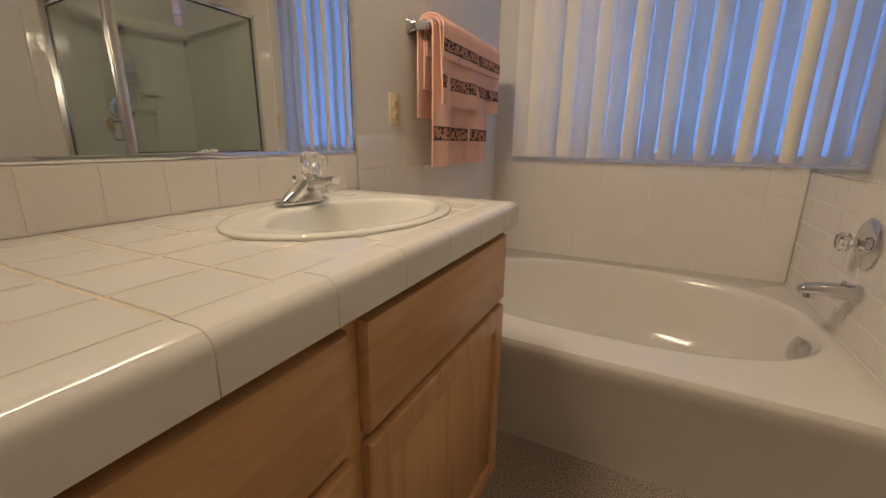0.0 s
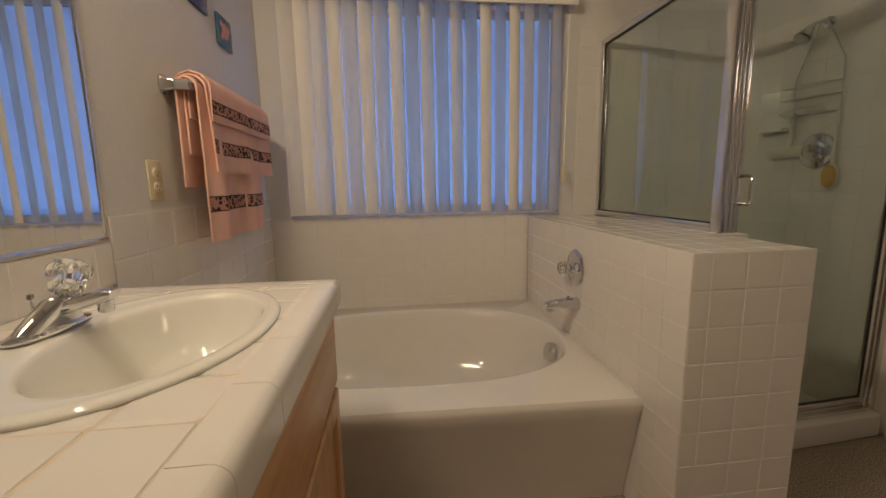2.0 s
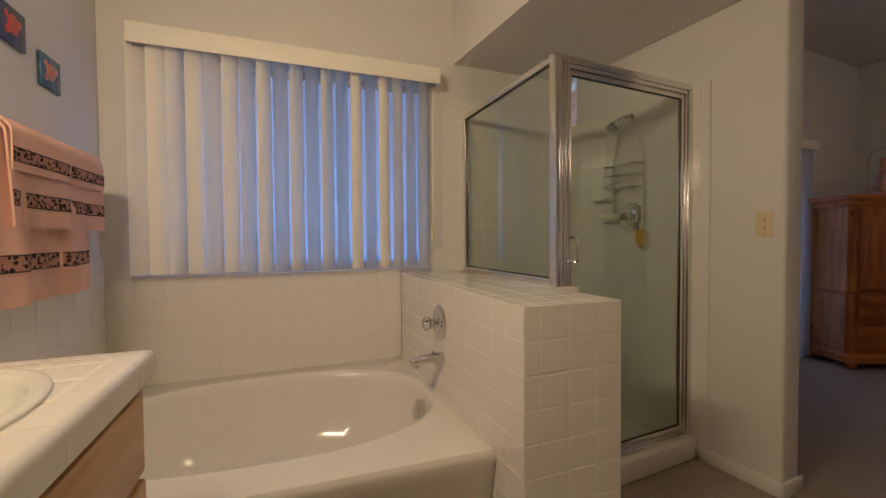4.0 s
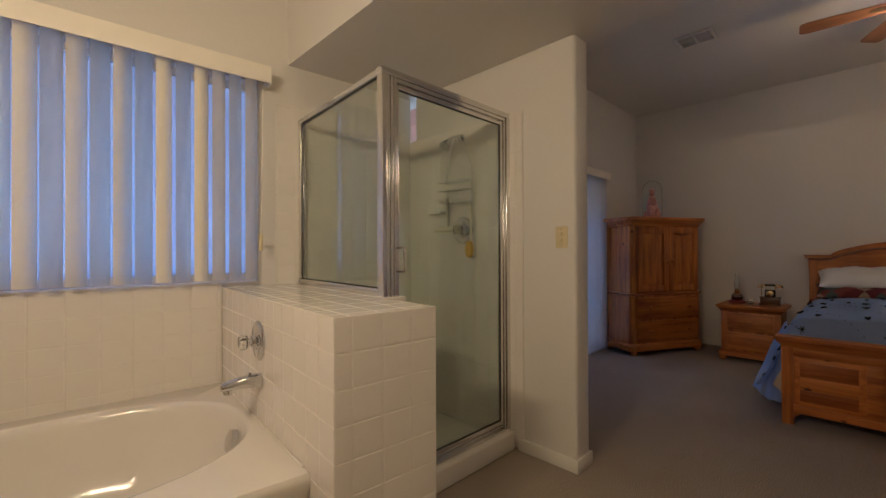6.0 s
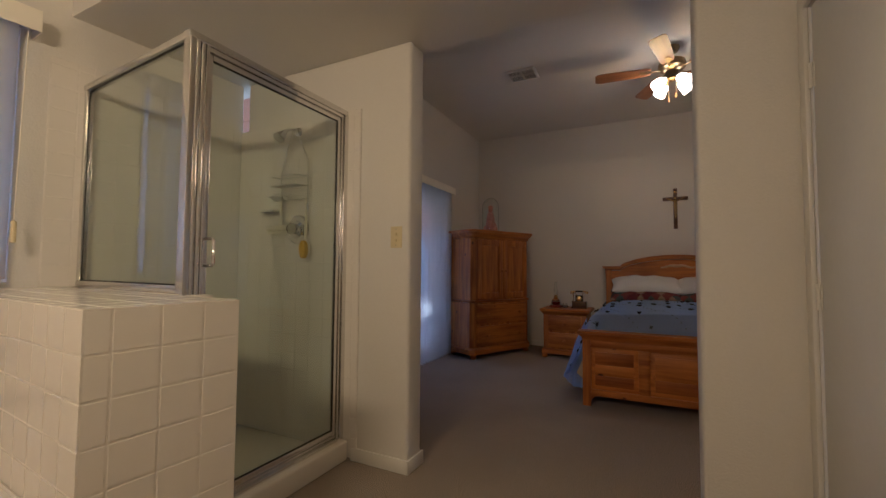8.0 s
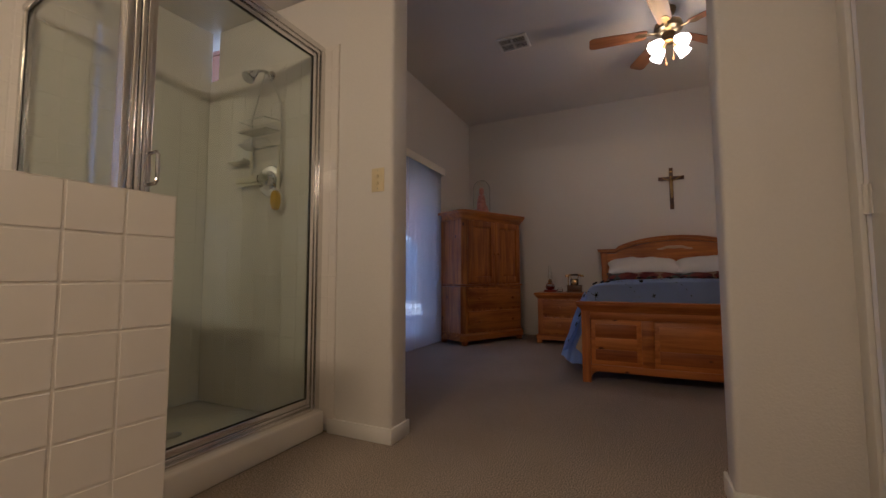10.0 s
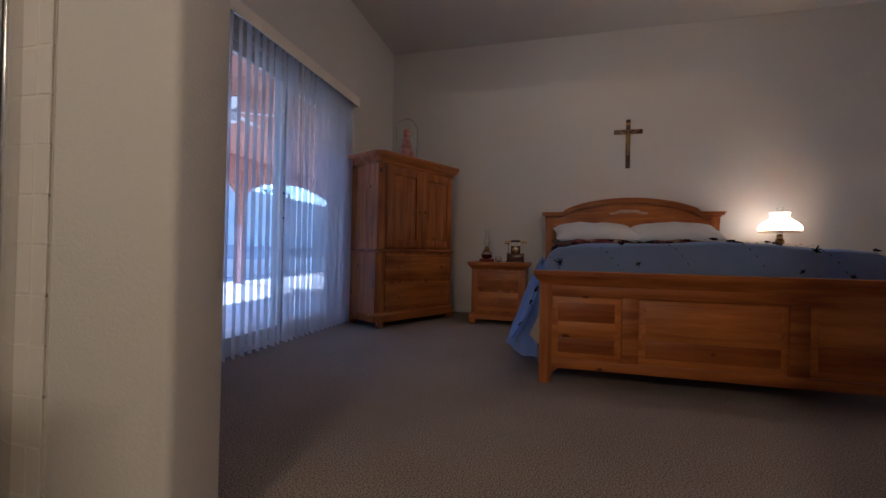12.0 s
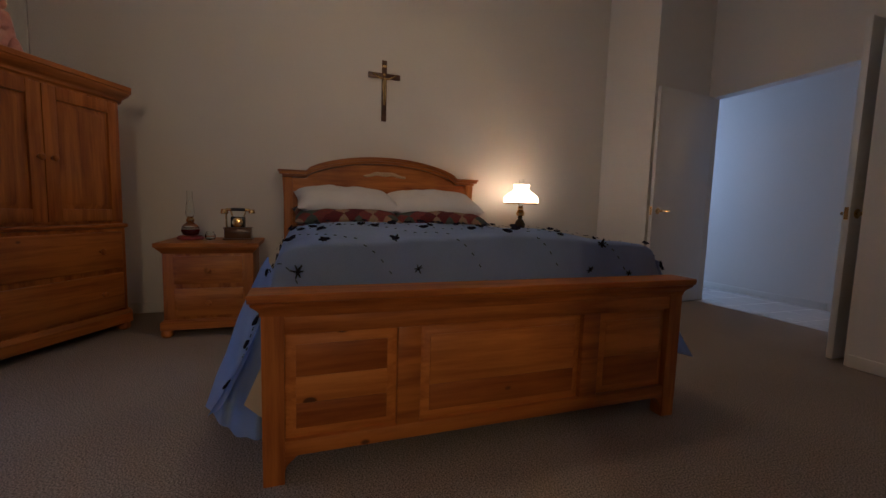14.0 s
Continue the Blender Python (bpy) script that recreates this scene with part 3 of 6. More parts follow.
back = tiled("tiling_window", box(-0.352, 1.222, W - 0.0035, W, 0.44, 1.022), "white wall tile under the window", TURN)
tile_field(back, (0, W - 0.0035, 0), (1, 0, 0), (0, 0, 1), steps(-0.345, 1.216, 0.128), steps(0.44, 1.022, 0.128, 0.07))
sill = structure("window_sill", box(-0.233, 1.413, W - 0.012, 3.38, 1.022, 1.034, 0.003), TRIM, "white sill under the blind", "sill", TURN)

# half wall between tub and shower
half = structure("half_wall", join(box(1.117, 1.503, 1.807, 2.20, 0, 0.998), box(1.117, 1.655, 2.20, 3.29, 0, 0.998)), GROUT_W, "tiled half wall between tub and shower", "wall", HALF)
tile_field(half, (1.117, 3.268, 0), (0, -1, 0), (0, 0, 1), steps(0.0, 1.468, 0.1118, 0.126), [0.457] + [1.005 - P * k for k in range(4, -1, -1)])
tile_field(half, (1.117, 1.99, 0), (0, -1, 0), (0, 0, 1), steps(0.0, 0.19, P, 0.075), [0.0] + [1.005 - P * k for k in range(8, 4, -1)] + [0.457])
tile_field(half, (0, 1.807, 0), (1, 0, 0), (0, 0, 1), [1.11, 1.169, 1.283, 1.397, 1.51], [0.0] + [1.005 - P * k for k in range(8, -1, -1)])
tile_field(half, (0, 0, 0.998), (1, 0, 0), (0, 1, 0), [1.11, 1.169, 1.283, 1.397, 1.51], steps(1.80, 2.2, P, 0.06) + steps(2.2, W, P)[1:])
tile_field(half, (0, 0, 0.998), (1, 0, 0), (0, 1, 0), [1.51, 1.57], steps(2.23, 3.0, P))
tile_field(half, (1.503, 0, 0), (0, 1, 0), (0, 0, 1), steps(1.80, 2.14, P, 0.06), [0.0] + [1.005 - P * k for k in range(8, -1, -1)])

valve = thing("tub_valve", HALF @ pose(1.108, 2.552, 0.815, 0, -90, 0), "round chrome tub valve with a clear knob on the tile", "faucet")
part("escutcheon", lathe([(0.086, 0), (0.086, 0.004), (0.078, 0.010), (0.045, 0.014), (0.030, 0.020), (0.026, 0.032)], 40), CHROME, valve)
part("stem", lathe([(0.018, 0.026), (0.018, 0.045), (0.01, 0.047)], 20), CHROME, valve)
part("knob", loft([[(r * (1 + 0.08 * math.cos(8 * a)) * math.cos(a), r * (1 + 0.08 * math.cos(8 * a)) * math.sin(a), z) for a in np.linspace(0, 2 * math.pi, 65)[:-1]] for r, z in ((0.016, 0.044), (0.029, 0.052), (0.031, 0.072), (0.024, 0.082))]), GLASS, valve, "clear acrylic knob")
spout = thing("tub_spout", HALF @ pose(1.108, 2.526, 0.648), "chrome tub spout on the tiled half wall", "faucet")
part("body", loft([[(x, w * math.copysign(abs(math.cos(a)) ** 0.7, math.cos(a)), z + h * math.copysign(abs(math.sin(a)) ** 0.7, math.sin(a))) for a in np.linspace(0, 2 * math.pi, 25)[:-1]] for x, z, w, h in ((0.0, 0, 0.030, 0.030), (-0.05, 0.002, 0.029, 0.027), (-0.10, 0.001, 0.026, 0.022), (-0.145, -0.003, 0.024, 0.018), (-0.158, -0.007, 0.019, 0.013))]), CHROME, spout)
part("lip", lathe([(0.016, -0.036), (0.019, -0.032), (0.019, -0.01)], 16, pose(-0.13, 0, 0)), CHROME, spout)
part("diverter", lathe([(0.006, 0.026), (0.006, 0.033), (0.009, 0.036), (0.004, 0.039)], 12, pose(-0.045, 0, 0)), CHROME, spout)

# ---- window and blind ----
win = structure("window_1", join(box(-0.235, -0.195, 3.33, 3.385, 1.034, 2.24), box(1.375, 1.415, 3.33, 3.385, 1.034, 2.24), box(-0.195, 1.375, 3.33, 3.385, 1.034, 1.077), box(-0.195, 1.375, 3.33, 3.385, 2.20, 2.24)), TRIM, "white framed obscure-glass window over the tub", "window", TURN)
part("pane", box(-0.195, 1.375, 3.352, 3.358, 1.077, 2.20), OBSCURE, win, "obscure glass pane")

blind = thing("vertical_blind", TURN, "cream vertical blind with a valance over the bathroom window", "blind")
part("valance", join(box(-0.200, 1.460, 3.128, 3.134, 2.208, 2.310, 0.002), box(-0.200, -0.194, 3.134, W, 2.208, 2.310), box(1.454, 1.460, 3.134, W, 2.208, 2.310), box(-0.194, 1.454, 3.134, W, 2.302, 2.308)), VANE, blind, "cream valance")
part("headrail", box(-0.180, 1.442, 3.17, 3.215, 2.255, 2.288, 0.003), ALU, blind)


def vane_mesh(name, width, z0, z1, mat, bow=0.008):
    bm = grid(lambda u, v: ((u - 0.5) * width, bow * (1 - (2 * u - 1) ** 2), z0 + (z1 - z0) * v), 10, 6)
    bmesh.ops.solidify(bm, geom=bm.faces[:], thickness=0.0016)
    return mesh_of(name, bm, mat, 40)


vane = vane_mesh("vane", 0.089, 1.048, 2.258, VANE, -0.013)
for i in range(19):
    ob = new("vane", vane)
    ob.parent = blind
    ob.matrix_local = pose(-0.176 + 0.0855 * i, 3.19, 0, 0, 0, 31)
part("wand", tube([(1.420, 3.155, 2.2), (1.405, 3.15, 1.31)], 0.0025, 6), VANE, blind, "thin control cord")
part("wand_weight", lathe([(0.004, 0), (0.011, 0.006), (0.011, 0.095), (0.004, 0.105)], 12, pose(1.405, 3.15, 1.21)), IVORY, blind, "ivory cord weight")

# ---- towels ----
bar = thing("towel_bar", SIDE @ pose(-0.42, 0, 1.548), "chrome towel bar with flared ends on the wall", "towel rail")
for y in (2.215, 3.00):
    part("bracket", loft([[(x, y + a * math.copysign(abs(math.cos(t)) ** 0.4, math.cos(t)), a * math.copysign(abs(math.sin(t)) ** 0.4, math.sin(t))) for t in np.linspace(0, 2 * math.pi, 25)[:-1]] for x, a in ((0, 0.030), (0.006, 0.030), (0.016, 0.022), (0.05, 0.016), (0.085, 0.017), (0.092, 0.012))]), CHROME, bar)
part("rod", tube([(0.072, 2.215, 0), (0.072, 3.00, 0)], 0.009, 12), CHROME, bar)

MOTIF = cloth("towel_band", (0.55, 0.30, 0.22), 0, 0.1, 500, 0.6)
ns, ln = MOTIF.node_tree.nodes, MOTIF.node_tree.links
tc, mp, wv, vr = ns.new("ShaderNodeTexCoord"), ns.new("ShaderNodeMapping"), ns.new("ShaderNodeTexNoise"), ns.new("ShaderNodeTexVoronoi")
mp.inputs["Scale"].default_value = (1, 62, 66)
ln.new(tc.outputs["Object"], mp.inputs["Vector"])
ln.new(mp.outputs[0], vr.inputs["Vector"])
vr.inputs["Scale"].default_value = 1.0
ln.new(mp.outputs[0], wv.inputs["Vector"])
wv.inputs["Scale"].default_value, wv.inputs["Detail"].default_value = 2.4, 3
add = ns.new("ShaderNodeMath")
add.operation = 'ADD'
ln.new(vr.outputs["Distance"], add.inputs[0])
ln.new(wv.outputs["Fac"], add.inputs[1])
cr = ns.new("ShaderNodeValToRGB")
cr.color_ramp.elements[0].position, cr.color_ramp.elements[0].color = 0.92, (0.03, 0.025, 0.03, 1)
cr.color_ramp.elements[1].position, cr.color_ramp.elements[1].color = 1.0, (0.52, 0.27, 0.20, 1)
ln.new(add.outputs[0], cr.inputs[0])
ln.new(cr.outputs[0], ns["Principled BSDF"].inputs["Base Color"])
INK = cloth("towel_band_edge", (0.035, 0.03, 0.035), 0, 0.1, 500, 0.6)


def towel(y0, y1, front, rear, z_front, z_rear, thick, label, bands, seed, wave):
    """A towel folded over the bar: front and back drops, ripples, woven border bands."""
    t = thing("towel", SIDE @ pose(-0.348, 0, 1.548), label, "towel", "towels on the bar")
    n = 40

    def ripple(y, z):
        k = min(1.0, max(0.0, -z / 0.25))
        return wave * k * (math.sin(17 * y + seed) + 0.5 * math.sin(41 * y + 2 * seed)) * 0.5 - 0.011 * math.exp(-((y - y0 - 0.56 * (y1 - y0)) / 0.012) ** 2)

    def ring(y, k):
        outer, inner = [], []
        edge = 0.6 if k in (0, n) else 1.0
        zs = [z_front + (0 - z_front) * i / 10 for i in range(11)]
        for z in zs:
            outer.append((front + ripple(y, z), y, z))
        for a in np.linspace(0.35, math.pi - 0.35, 5):
            r = front
            outer.append((r * math.cos(a), y, r * 0.9 * math.sin(a)))
        for z in zs[::-1]:
            if z >= z_rear:
                outer.append((-rear, y, z))
        outer.append((-rear, y, z_rear))
        for x, yy, z in outer[::-1]:
            s = 1 if x > 0 else -1
            inner.append((x - s * thick * edge, yy, min(z - thick * 0.6, z) if z > 0 else z + 0.001))
        return outer + inner
    part("cloth", loft([ring(y0 + (y1 - y0) * k / n, k) for k in range(n + 1)]), TERRY, t, "", 60)
    for zb, hb in bands:
        for name, za, zc, mat, lift in (("band", zb, zb + hb, MOTIF, 0.0015), ("band_edge", zb - 0.004, zb, INK, 0.0017), ("band_edge", zb + hb, zb + hb + 0.004, INK, 0.0017)):
            bm = grid(lambda u, v: (front + ripple(y0 + (y1 - y0) * u, za + (zc - za) * v) + lift, y0 + (y1 - y0) * u, za + (zc - za) * v), 60, 2)
            part(name, bm, mat, t, "dark woven motif band" if name == "band" else "", 60)
    return t


towel(2.210, 2.868, 0.034, 0.036, -0.520, -0.33, 0.010, "peach terry bath towel with dark woven bands on the bar", [(-0.412, 0.046)], 0.4, 0.034)
towel(2.240, 2.905, 0.050, 0.024, -0.278, -0.22, 0.010, "peach hand towel with a dark band over the bath towel", [(-0.212, 0.040)], 1.7, 0.022)
towel(2.245, 2.892, 0.062, 0.014, -0.108, -0.10, 0.008, "folded peach washcloth with a dark band on top", [(-0.080, 0.036)], 2.9, 0.012)

# ---- small wall things ----
def wall_tile_picture(y, z, ground, shape, label):
    p = thing("picture_tile", SIDE @ pose(-0.42, y, z), label, "picture", "small pictures on the wall")
    part("tile", box(0, 0.012, -0.075, 0.075, -0.065, 0.065, 0.002), material("picture_ground_" + shape.name, ground, 0.25, 0, 0.5, 25, 14), p)
    part("motif", join(lathe([(0.034, 0), (0.03, 0.003), (0, 0.004)], 20, pose(0.012, 0.0, 0.005, 0, 90, 0)), lathe([(0.014, 0), (0, 0.003)], 12, pose(0.012, 0.038, 0.018, 0, 90, 0)), lathe([(0.014, 0), (0, 0.003)], 12, pose(0.012, -0.034, -0.022, 0, 90, 0)), lathe([(0.012, 0), (0, 0.003)], 12, pose(0.012, -0.036, 0.030, 0, 90, 0))), shape, p, "painted blot of colour")


wall_tile_picture(2.532, 1.966, (0.05, 0.06, 0.16), material("picture_red", (0.55, 0.06, 0.05), 0.3, 0, 0.3, 40, 9), "small blue painted tile with a red motif")
wall_tile_picture(2.775, 1.894, (0.05, 0.12, 0.20), material("picture_orange", (0.60, 0.22, 0.12), 0.3, 0, 0.4, 40, 9), "small teal painted tile with an orange motif")


def plate(name, m, label, kind):
    """Wall plate in its own frame: x across, z up, y out of the wall."""
    p = thing(name, m, label, name.replace("_", " "))
    part("plate", box(-0.037, 0.037, 0, 0.006, -0.060, 0.060, 0.003), IVORY, p)
    if kind == "outlet":
        for z in (-0.022, 0.022):
            s = part("socket", lathe([(0.0165, 0), (0.0165, 0.003), (0.015, 0.004)], 20, pose(0, 0.006, z, -90, 0, 0)), IVORY, p)
            part("slots", join(box(-0.008, -0.006, 0.0095, 0.0108, z - 0.002, z + 0.008), box(0.006, 0.008, 0.0095, 0.0108, z - 0.002, z + 0.008), box(-0.0025, 0.0025, 0.0095, 0.0108, z - 0.011, z - 0.006)), BLACK, s)
    else:
        for z in (-0.018, 0.018):
            part("toggle", box(-0.006, 0.006, 0.005, 0.016, z - 0.008, z + 0.008, 0.002), IVORY, p)
        for z in (0.045, -0.045):
            part("screw", lathe([(0.003, 0), (0.002, 0.0012)], 8, pose(0, 0.006, z, -90, 0, 0)), CHROME, p)
    return p


plate("wall_outlet", SIDE @ pose(-0.42, 2.100, 1.241, 0, 0, -90), "ivory double outlet plate above the counter tile", "outlet")
plate("light_switch", pose(DIV, 1.846, 1.284, 0, 0, 90), "ivory double light switch on the stub wall", "switch")
plate("light_switch", pose(5.50, 2.95, 1.02, 0, 0, 180), "ivory light switch beside the patio door", "switch")

# ---- shower ----
tray = thing("shower_tray", pose(0, 0, 0), "white moulded shower tray with a raised curb", "shower tray")
part("tray", join(box(1.515, 2.538, 2.155, 2.285, 0, 0.115, 0.012, 3), box(1.66, 2.538, 2.285, 3.15, 0, 0.045, 0.01)), ACRYLIC, tray)
part("drain", lathe([(0.045, 0.0455), (0.045, 0.048), (0, 0.048)], 20, pose(2.1, 2.7, 0)), CHROME, tray, "round chrome drain")

sback = tiled("tiling_shower_back", join(box(1.70, 2.56, W - 0.0035, W, 0.04, 2.16), box(1.525, 1.70, W - 0.0035, W, 1.0, 2.16)), "white tile on the shower back wall", TURN)
tile_field(sback, (0, W - 0.0035, 0), (1, 0, 0), (0, 0, 1), [1.70] + steps(1.812, 2.55, P), [0.04, 0.109] + [1.005 - P * k for k in range(7, -1, -1)] + steps(1.117, 2.16, P))
tile_field(sback, (0, W - 0.0035, 0), (1, 0, 0), (0, 0, 1), [1.525, 1.636, 1.70], [1.005] + steps(1.117, 2.16, P))
sside = tiled("tiling_shower_side", box(DIV - 0.0035, DIV, 2.10, 3.158, 0.04, 2.06), "white tile on the shower side wall")
tile_field(sside, (DIV - 0.0035, 3.150, 0), (0, -1, 0), (0, 0, 1), steps(0.0, 1.005, P) + [1.050], steps(0.04, 2.06, P, 0.09))

enclosure = thing("shower_enclosure", pose(0, 0, 0), "framed clear-glass corner shower enclosure in polished aluminium", "shower")
YD, XP, ZT = 2.22, 1.60, 2.055
for x0, x1, y0, bev in ((1.575, 1.600, 2.185, 0.003), (1.602, 1.622, 2.190, 0.008), (1.624, 1.644, 2.190, 0.008), (1.646, 1.662, 2.193, 0.004)):
    part("corner_post", box(x0, x1, y0, 2.233, 0.115, ZT - 0.03, bev), ALU, enclosure)
part("door_header", join(box(1.575, 2.538, 2.192, 2.240, ZT - 0.032, ZT, 0.004), box(1.66, 2.538, 2.198, 2.234, ZT - 0.052, ZT - 0.032, 0.003)), ALU, enclosure)
PANEL = pose(1.60, 2.22, 0, 0, 0, -4.29) @ pose(-1.60, -2.22, 0)
part("side_header", box(1.580, 1.622, 2.240, 3.216, ZT - 0.030, ZT, 0.004), ALU, enclosure).matrix_local = PANEL
part("bottom_channel", box(1.582, 1.620, 2.240, 3.216, 1.006, 1.036, 0.004), ALU, enclosure).matrix_local = PANEL
part("wall_channel", box(1.584, 1.618, 3.188, 3.216, 1.036, ZT - 0.030, 0.004), ALU, enclosure).matrix_local = PANEL
part("wall_jamb", join(box(2.508, 2.541, 2.192, 2.240, 0.115, ZT - 0.032, 0.004), box(2.490, 2.506, 2.200, 2.234, 0.115, ZT - 0.032, 0.004)), ALU, enclosure)
part("threshold", join(box(1.662, 2.490, 2.188, 2.240, 0.115, 0.135, 0.003), box(1.662, 2.490, 2.205, 2.232, 0.135, 0.150, 0.003)), ALU, enclosure)
part("side_glass", box(1.598, 1.603, 2.236, 3.189, 1.034, ZT - 0.029), TINTED, enclosure, "clear fixed glass panel").matrix_local = PANEL
part("gasket", join(box(1.594, 1.598, 2.240, 3.189, ZT - 0.036, ZT - 0.030), box(1.594, 1.598, 3.183, 3.189, 1.036, ZT - 0.036), box(1.594, 1.598, 2.240, 3.189, 1.036, 1.041)), BLACK, enclosure, "thin black glazing strip").matrix_local = PANEL
door = part("shower_door", join(box(1.664, 1.684, 2.206, 2.228, 0.152, ZT - 0.055, 0.003), box(2.462, 2.488, 2.206, 2.228, 0.152, ZT - 0.055, 0.003), box(1.684, 2.462, 2.206, 2.228, 0.152, 0.182, 0.003), box(1.684, 2.462, 2.206, 2.228, ZT - 0.080, ZT - 0.055, 0.003)), ALU, enclosure, "hinged glass door in a slim frame")
part("door_glass", box(1.682, 2.464, 2.214, 2.219, 0.180, ZT - 0.078), TINTED, door, "clear glass")
part("door_gasket", join(box(1.684, 2.462, 2.208, 2.214, ZT - 0.086, ZT - 0.080), box(2.455, 2.462, 2.208, 2.214, 0.182, ZT - 0.086), box(1.684, 2.455, 2.208, 2.214, 0.182, 0.188)), BLACK, door, "thin black glazing strip")
part("door_handle", tube([(1.676, 2.206, 1.115), (1.676, 2.165, 1.115), (1.676, 2.155, 1.125), (1.676, 2.155, 1.215), (1.676, 2.165, 1.225), (1.676, 2.206, 1.225)], 0.007, 10), CHROME, door, "chrome pull handle")

head = thing("overhead_shower", pose(DIV - 0.010, 2.60, 1.985), "chrome shower head on a short bent arm", "shower head")
part("flange", lathe([(0.030, 0), (0.028, 0.006), (0.012, 0.010)], 24, pose(0, 0, 0, 0, -90, 0)), CHROME, head)
part("arm", tube([(0, 0, 0), (-0.05, 0, 0.004), (-0.085, 0, -0.006), (-0.115, 0, -0.030)], 0.010, 10), CHROME, head)
part("rose", lathe([(0.010, 0.02), (0.018, 0.0), (0.022, -0.02), (0.034, -0.055), (0.036, -0.068), (0.030, -0.070), (0, -0.069)], 24, pose(-0.118, 0, -0.034, 0, 42, 0)), CHROME, head)

caddy = thing("shower_caddy", pose(DIV - 0.012, 2.60, 1.985), "wire shower caddy hanging from the shower head", "caddy")
WIRE = material("coated_wire", (0.62, 0.62, 0.60), 0.3, 0.9, 0.1, 40, 6)
part("hanger", join(tube([(-0.03, 0.115, -0.27), (-0.035, 0.012, 0.012), (-0.035, 0, 0.018), (-0.035, -0.012, 0.012), (-0.03, -0.115, -0.20)], 0.0032, 6), tube([(-0.03, 0.115, -0.27), (-0.02, 0.115, -0.50)], 0.0032, 6), tube([(-0.03, -0.115, -0.20), (-0.02, -0.115, -0.52)], 0.0032, 6)), WIRE, caddy)
for z in (-0.30, -0.36):
    part("shelf_rim", tube([(-0.02, 0.115, z), (-0.13, 0.10, z - 0.01), (-0.13, -0.10, z - 0.01), (-0.02, -0.115, z)], 0.003, 6, True), WIRE, caddy)
part("shelf_wires", join(*[tube([(-0.02, y, -0.362), (-0.13, y, -0.372)], 0.0018, 5) for y in np.linspace(-0.10, 0.10, 14)]), WIRE, caddy)
part("soap_basket", join(*([tube([(-0.02, y, -0.44), (-0.07, y, -0.455), (-0.12, y, -0.435)], 0.0018, 5) for y in list(np.linspace(0.03, 0.11, 6)) + list(np.linspace(-0.11, -0.03, 6))] + [tube([(-0.12, 0.115, -0.435), (-0.12, 0.0, -0.415), (-0.12, -0.115, -0.435)], 0.0028, 6), tube([(-0.02, 0.115, -0.44), (-0.02, -0.115, -0.44)], 0.0028, 6)])), WIRE, caddy)

svalve = thing("shower_valve", pose(DIV - 0.010, 2.585, 1.352, 0, -90, 0), "large round chrome shower valve on the tile", "faucet")
part("escutcheon", lathe([(0.092, 0), (0.092, 0.005), (0.084, 0.012), (0.055, 0.012), (0.050, 0.018), (0.032, 0.022), (0.028, 0.036)], 40), CHROME, svalve)
part("knob", loft([[(r * (1 + 0.08 * math.cos(8 * a)) * math.cos(a), r * (1 + 0.08 * math.cos(8 * a)) * math.sin(a), z) for a in np.linspace(0, 2 * math.pi, 65)[:-1]] for r, z in ((0.020, 0.036), (0.030, 0.046), (0.032, 0.068), (0.024, 0.078))]), GLASS, svalve, "clear acrylic knob")

WHITE_PL = material("white_plastic", (0.76, 0.72, 0.60), 0.35, 0, 0.05, 30, 5)
SPONGE = material("yellow_sponge", (0.72, 0.45, 0.04), 0.9, 0, 0.4, 120, 20, 1.0, 160)
brush = thing("bath_brush", pose(DIV - 0.06, 2.475, 1.52), "long-handled bath brush with a yellow sponge on the caddy", "brush")
part("handle", tube([(0, 0, 0.02), (0.0, -0.004, -0.10), (0, -0.004, -0.24)], [0.006, 0.007, 0.010], 8), WHITE_PL, brush)
part("back", loft([[(x, (0.030 - o) * math.cos(a), -0.300 + (0.058 - o) * math.sin(a)) for a in np.linspace(0, 2 * math.pi, 25)[:-1]] for x, o in ((0.0, 0.002), (0.004, 0), (0.012, 0))]), WHITE_PL, brush)
part("sponge", loft([[(x, (0.027 - o) * math.cos(a), -0.300 + (0.055 - o) * math.sin(a)) for a in np.linspace(0, 2 * math.pi, 25)[:-1]] for x, o in ((0.0, 0), (-0.024, 0.001), (-0.030, 0.006))]), SPONGE, brush, "yellow sponge face")
squee = thing("squeegee", pose(DIV - 0.05, 2.70, 1.36), "pale shower squeegee hanging from the caddy", "squeegee")
part("handle", tube([(0, 0, 0.20), (0, 0.0, 0.02)], [0.008, 0.010], 8), WHITE_PL, squee)
part("head", join(box(-0.014, 0.014, -0.115, 0.115, -0.015, 0.02, 0.005), box(-0.003, 0.003, -0.118, 0.118, -0.032, -0.012)), WHITE_PL, squee)
dish = thing("soap_dish", pose(DIV - 0.010, 2.80, 1.52), "white ceramic soap dish set in the shower tile", "soap dish")
part("back_plate", box(-0.012, 0.0, -0.075, 0.075, -0.05, 0.06, 0.006, 3), PORCELAIN, dish)
part("tray", box(-0.075, -0.010, -0.070, 0.070, -0.05, -0.030, 0.008, 3), PORCELAIN, dish)

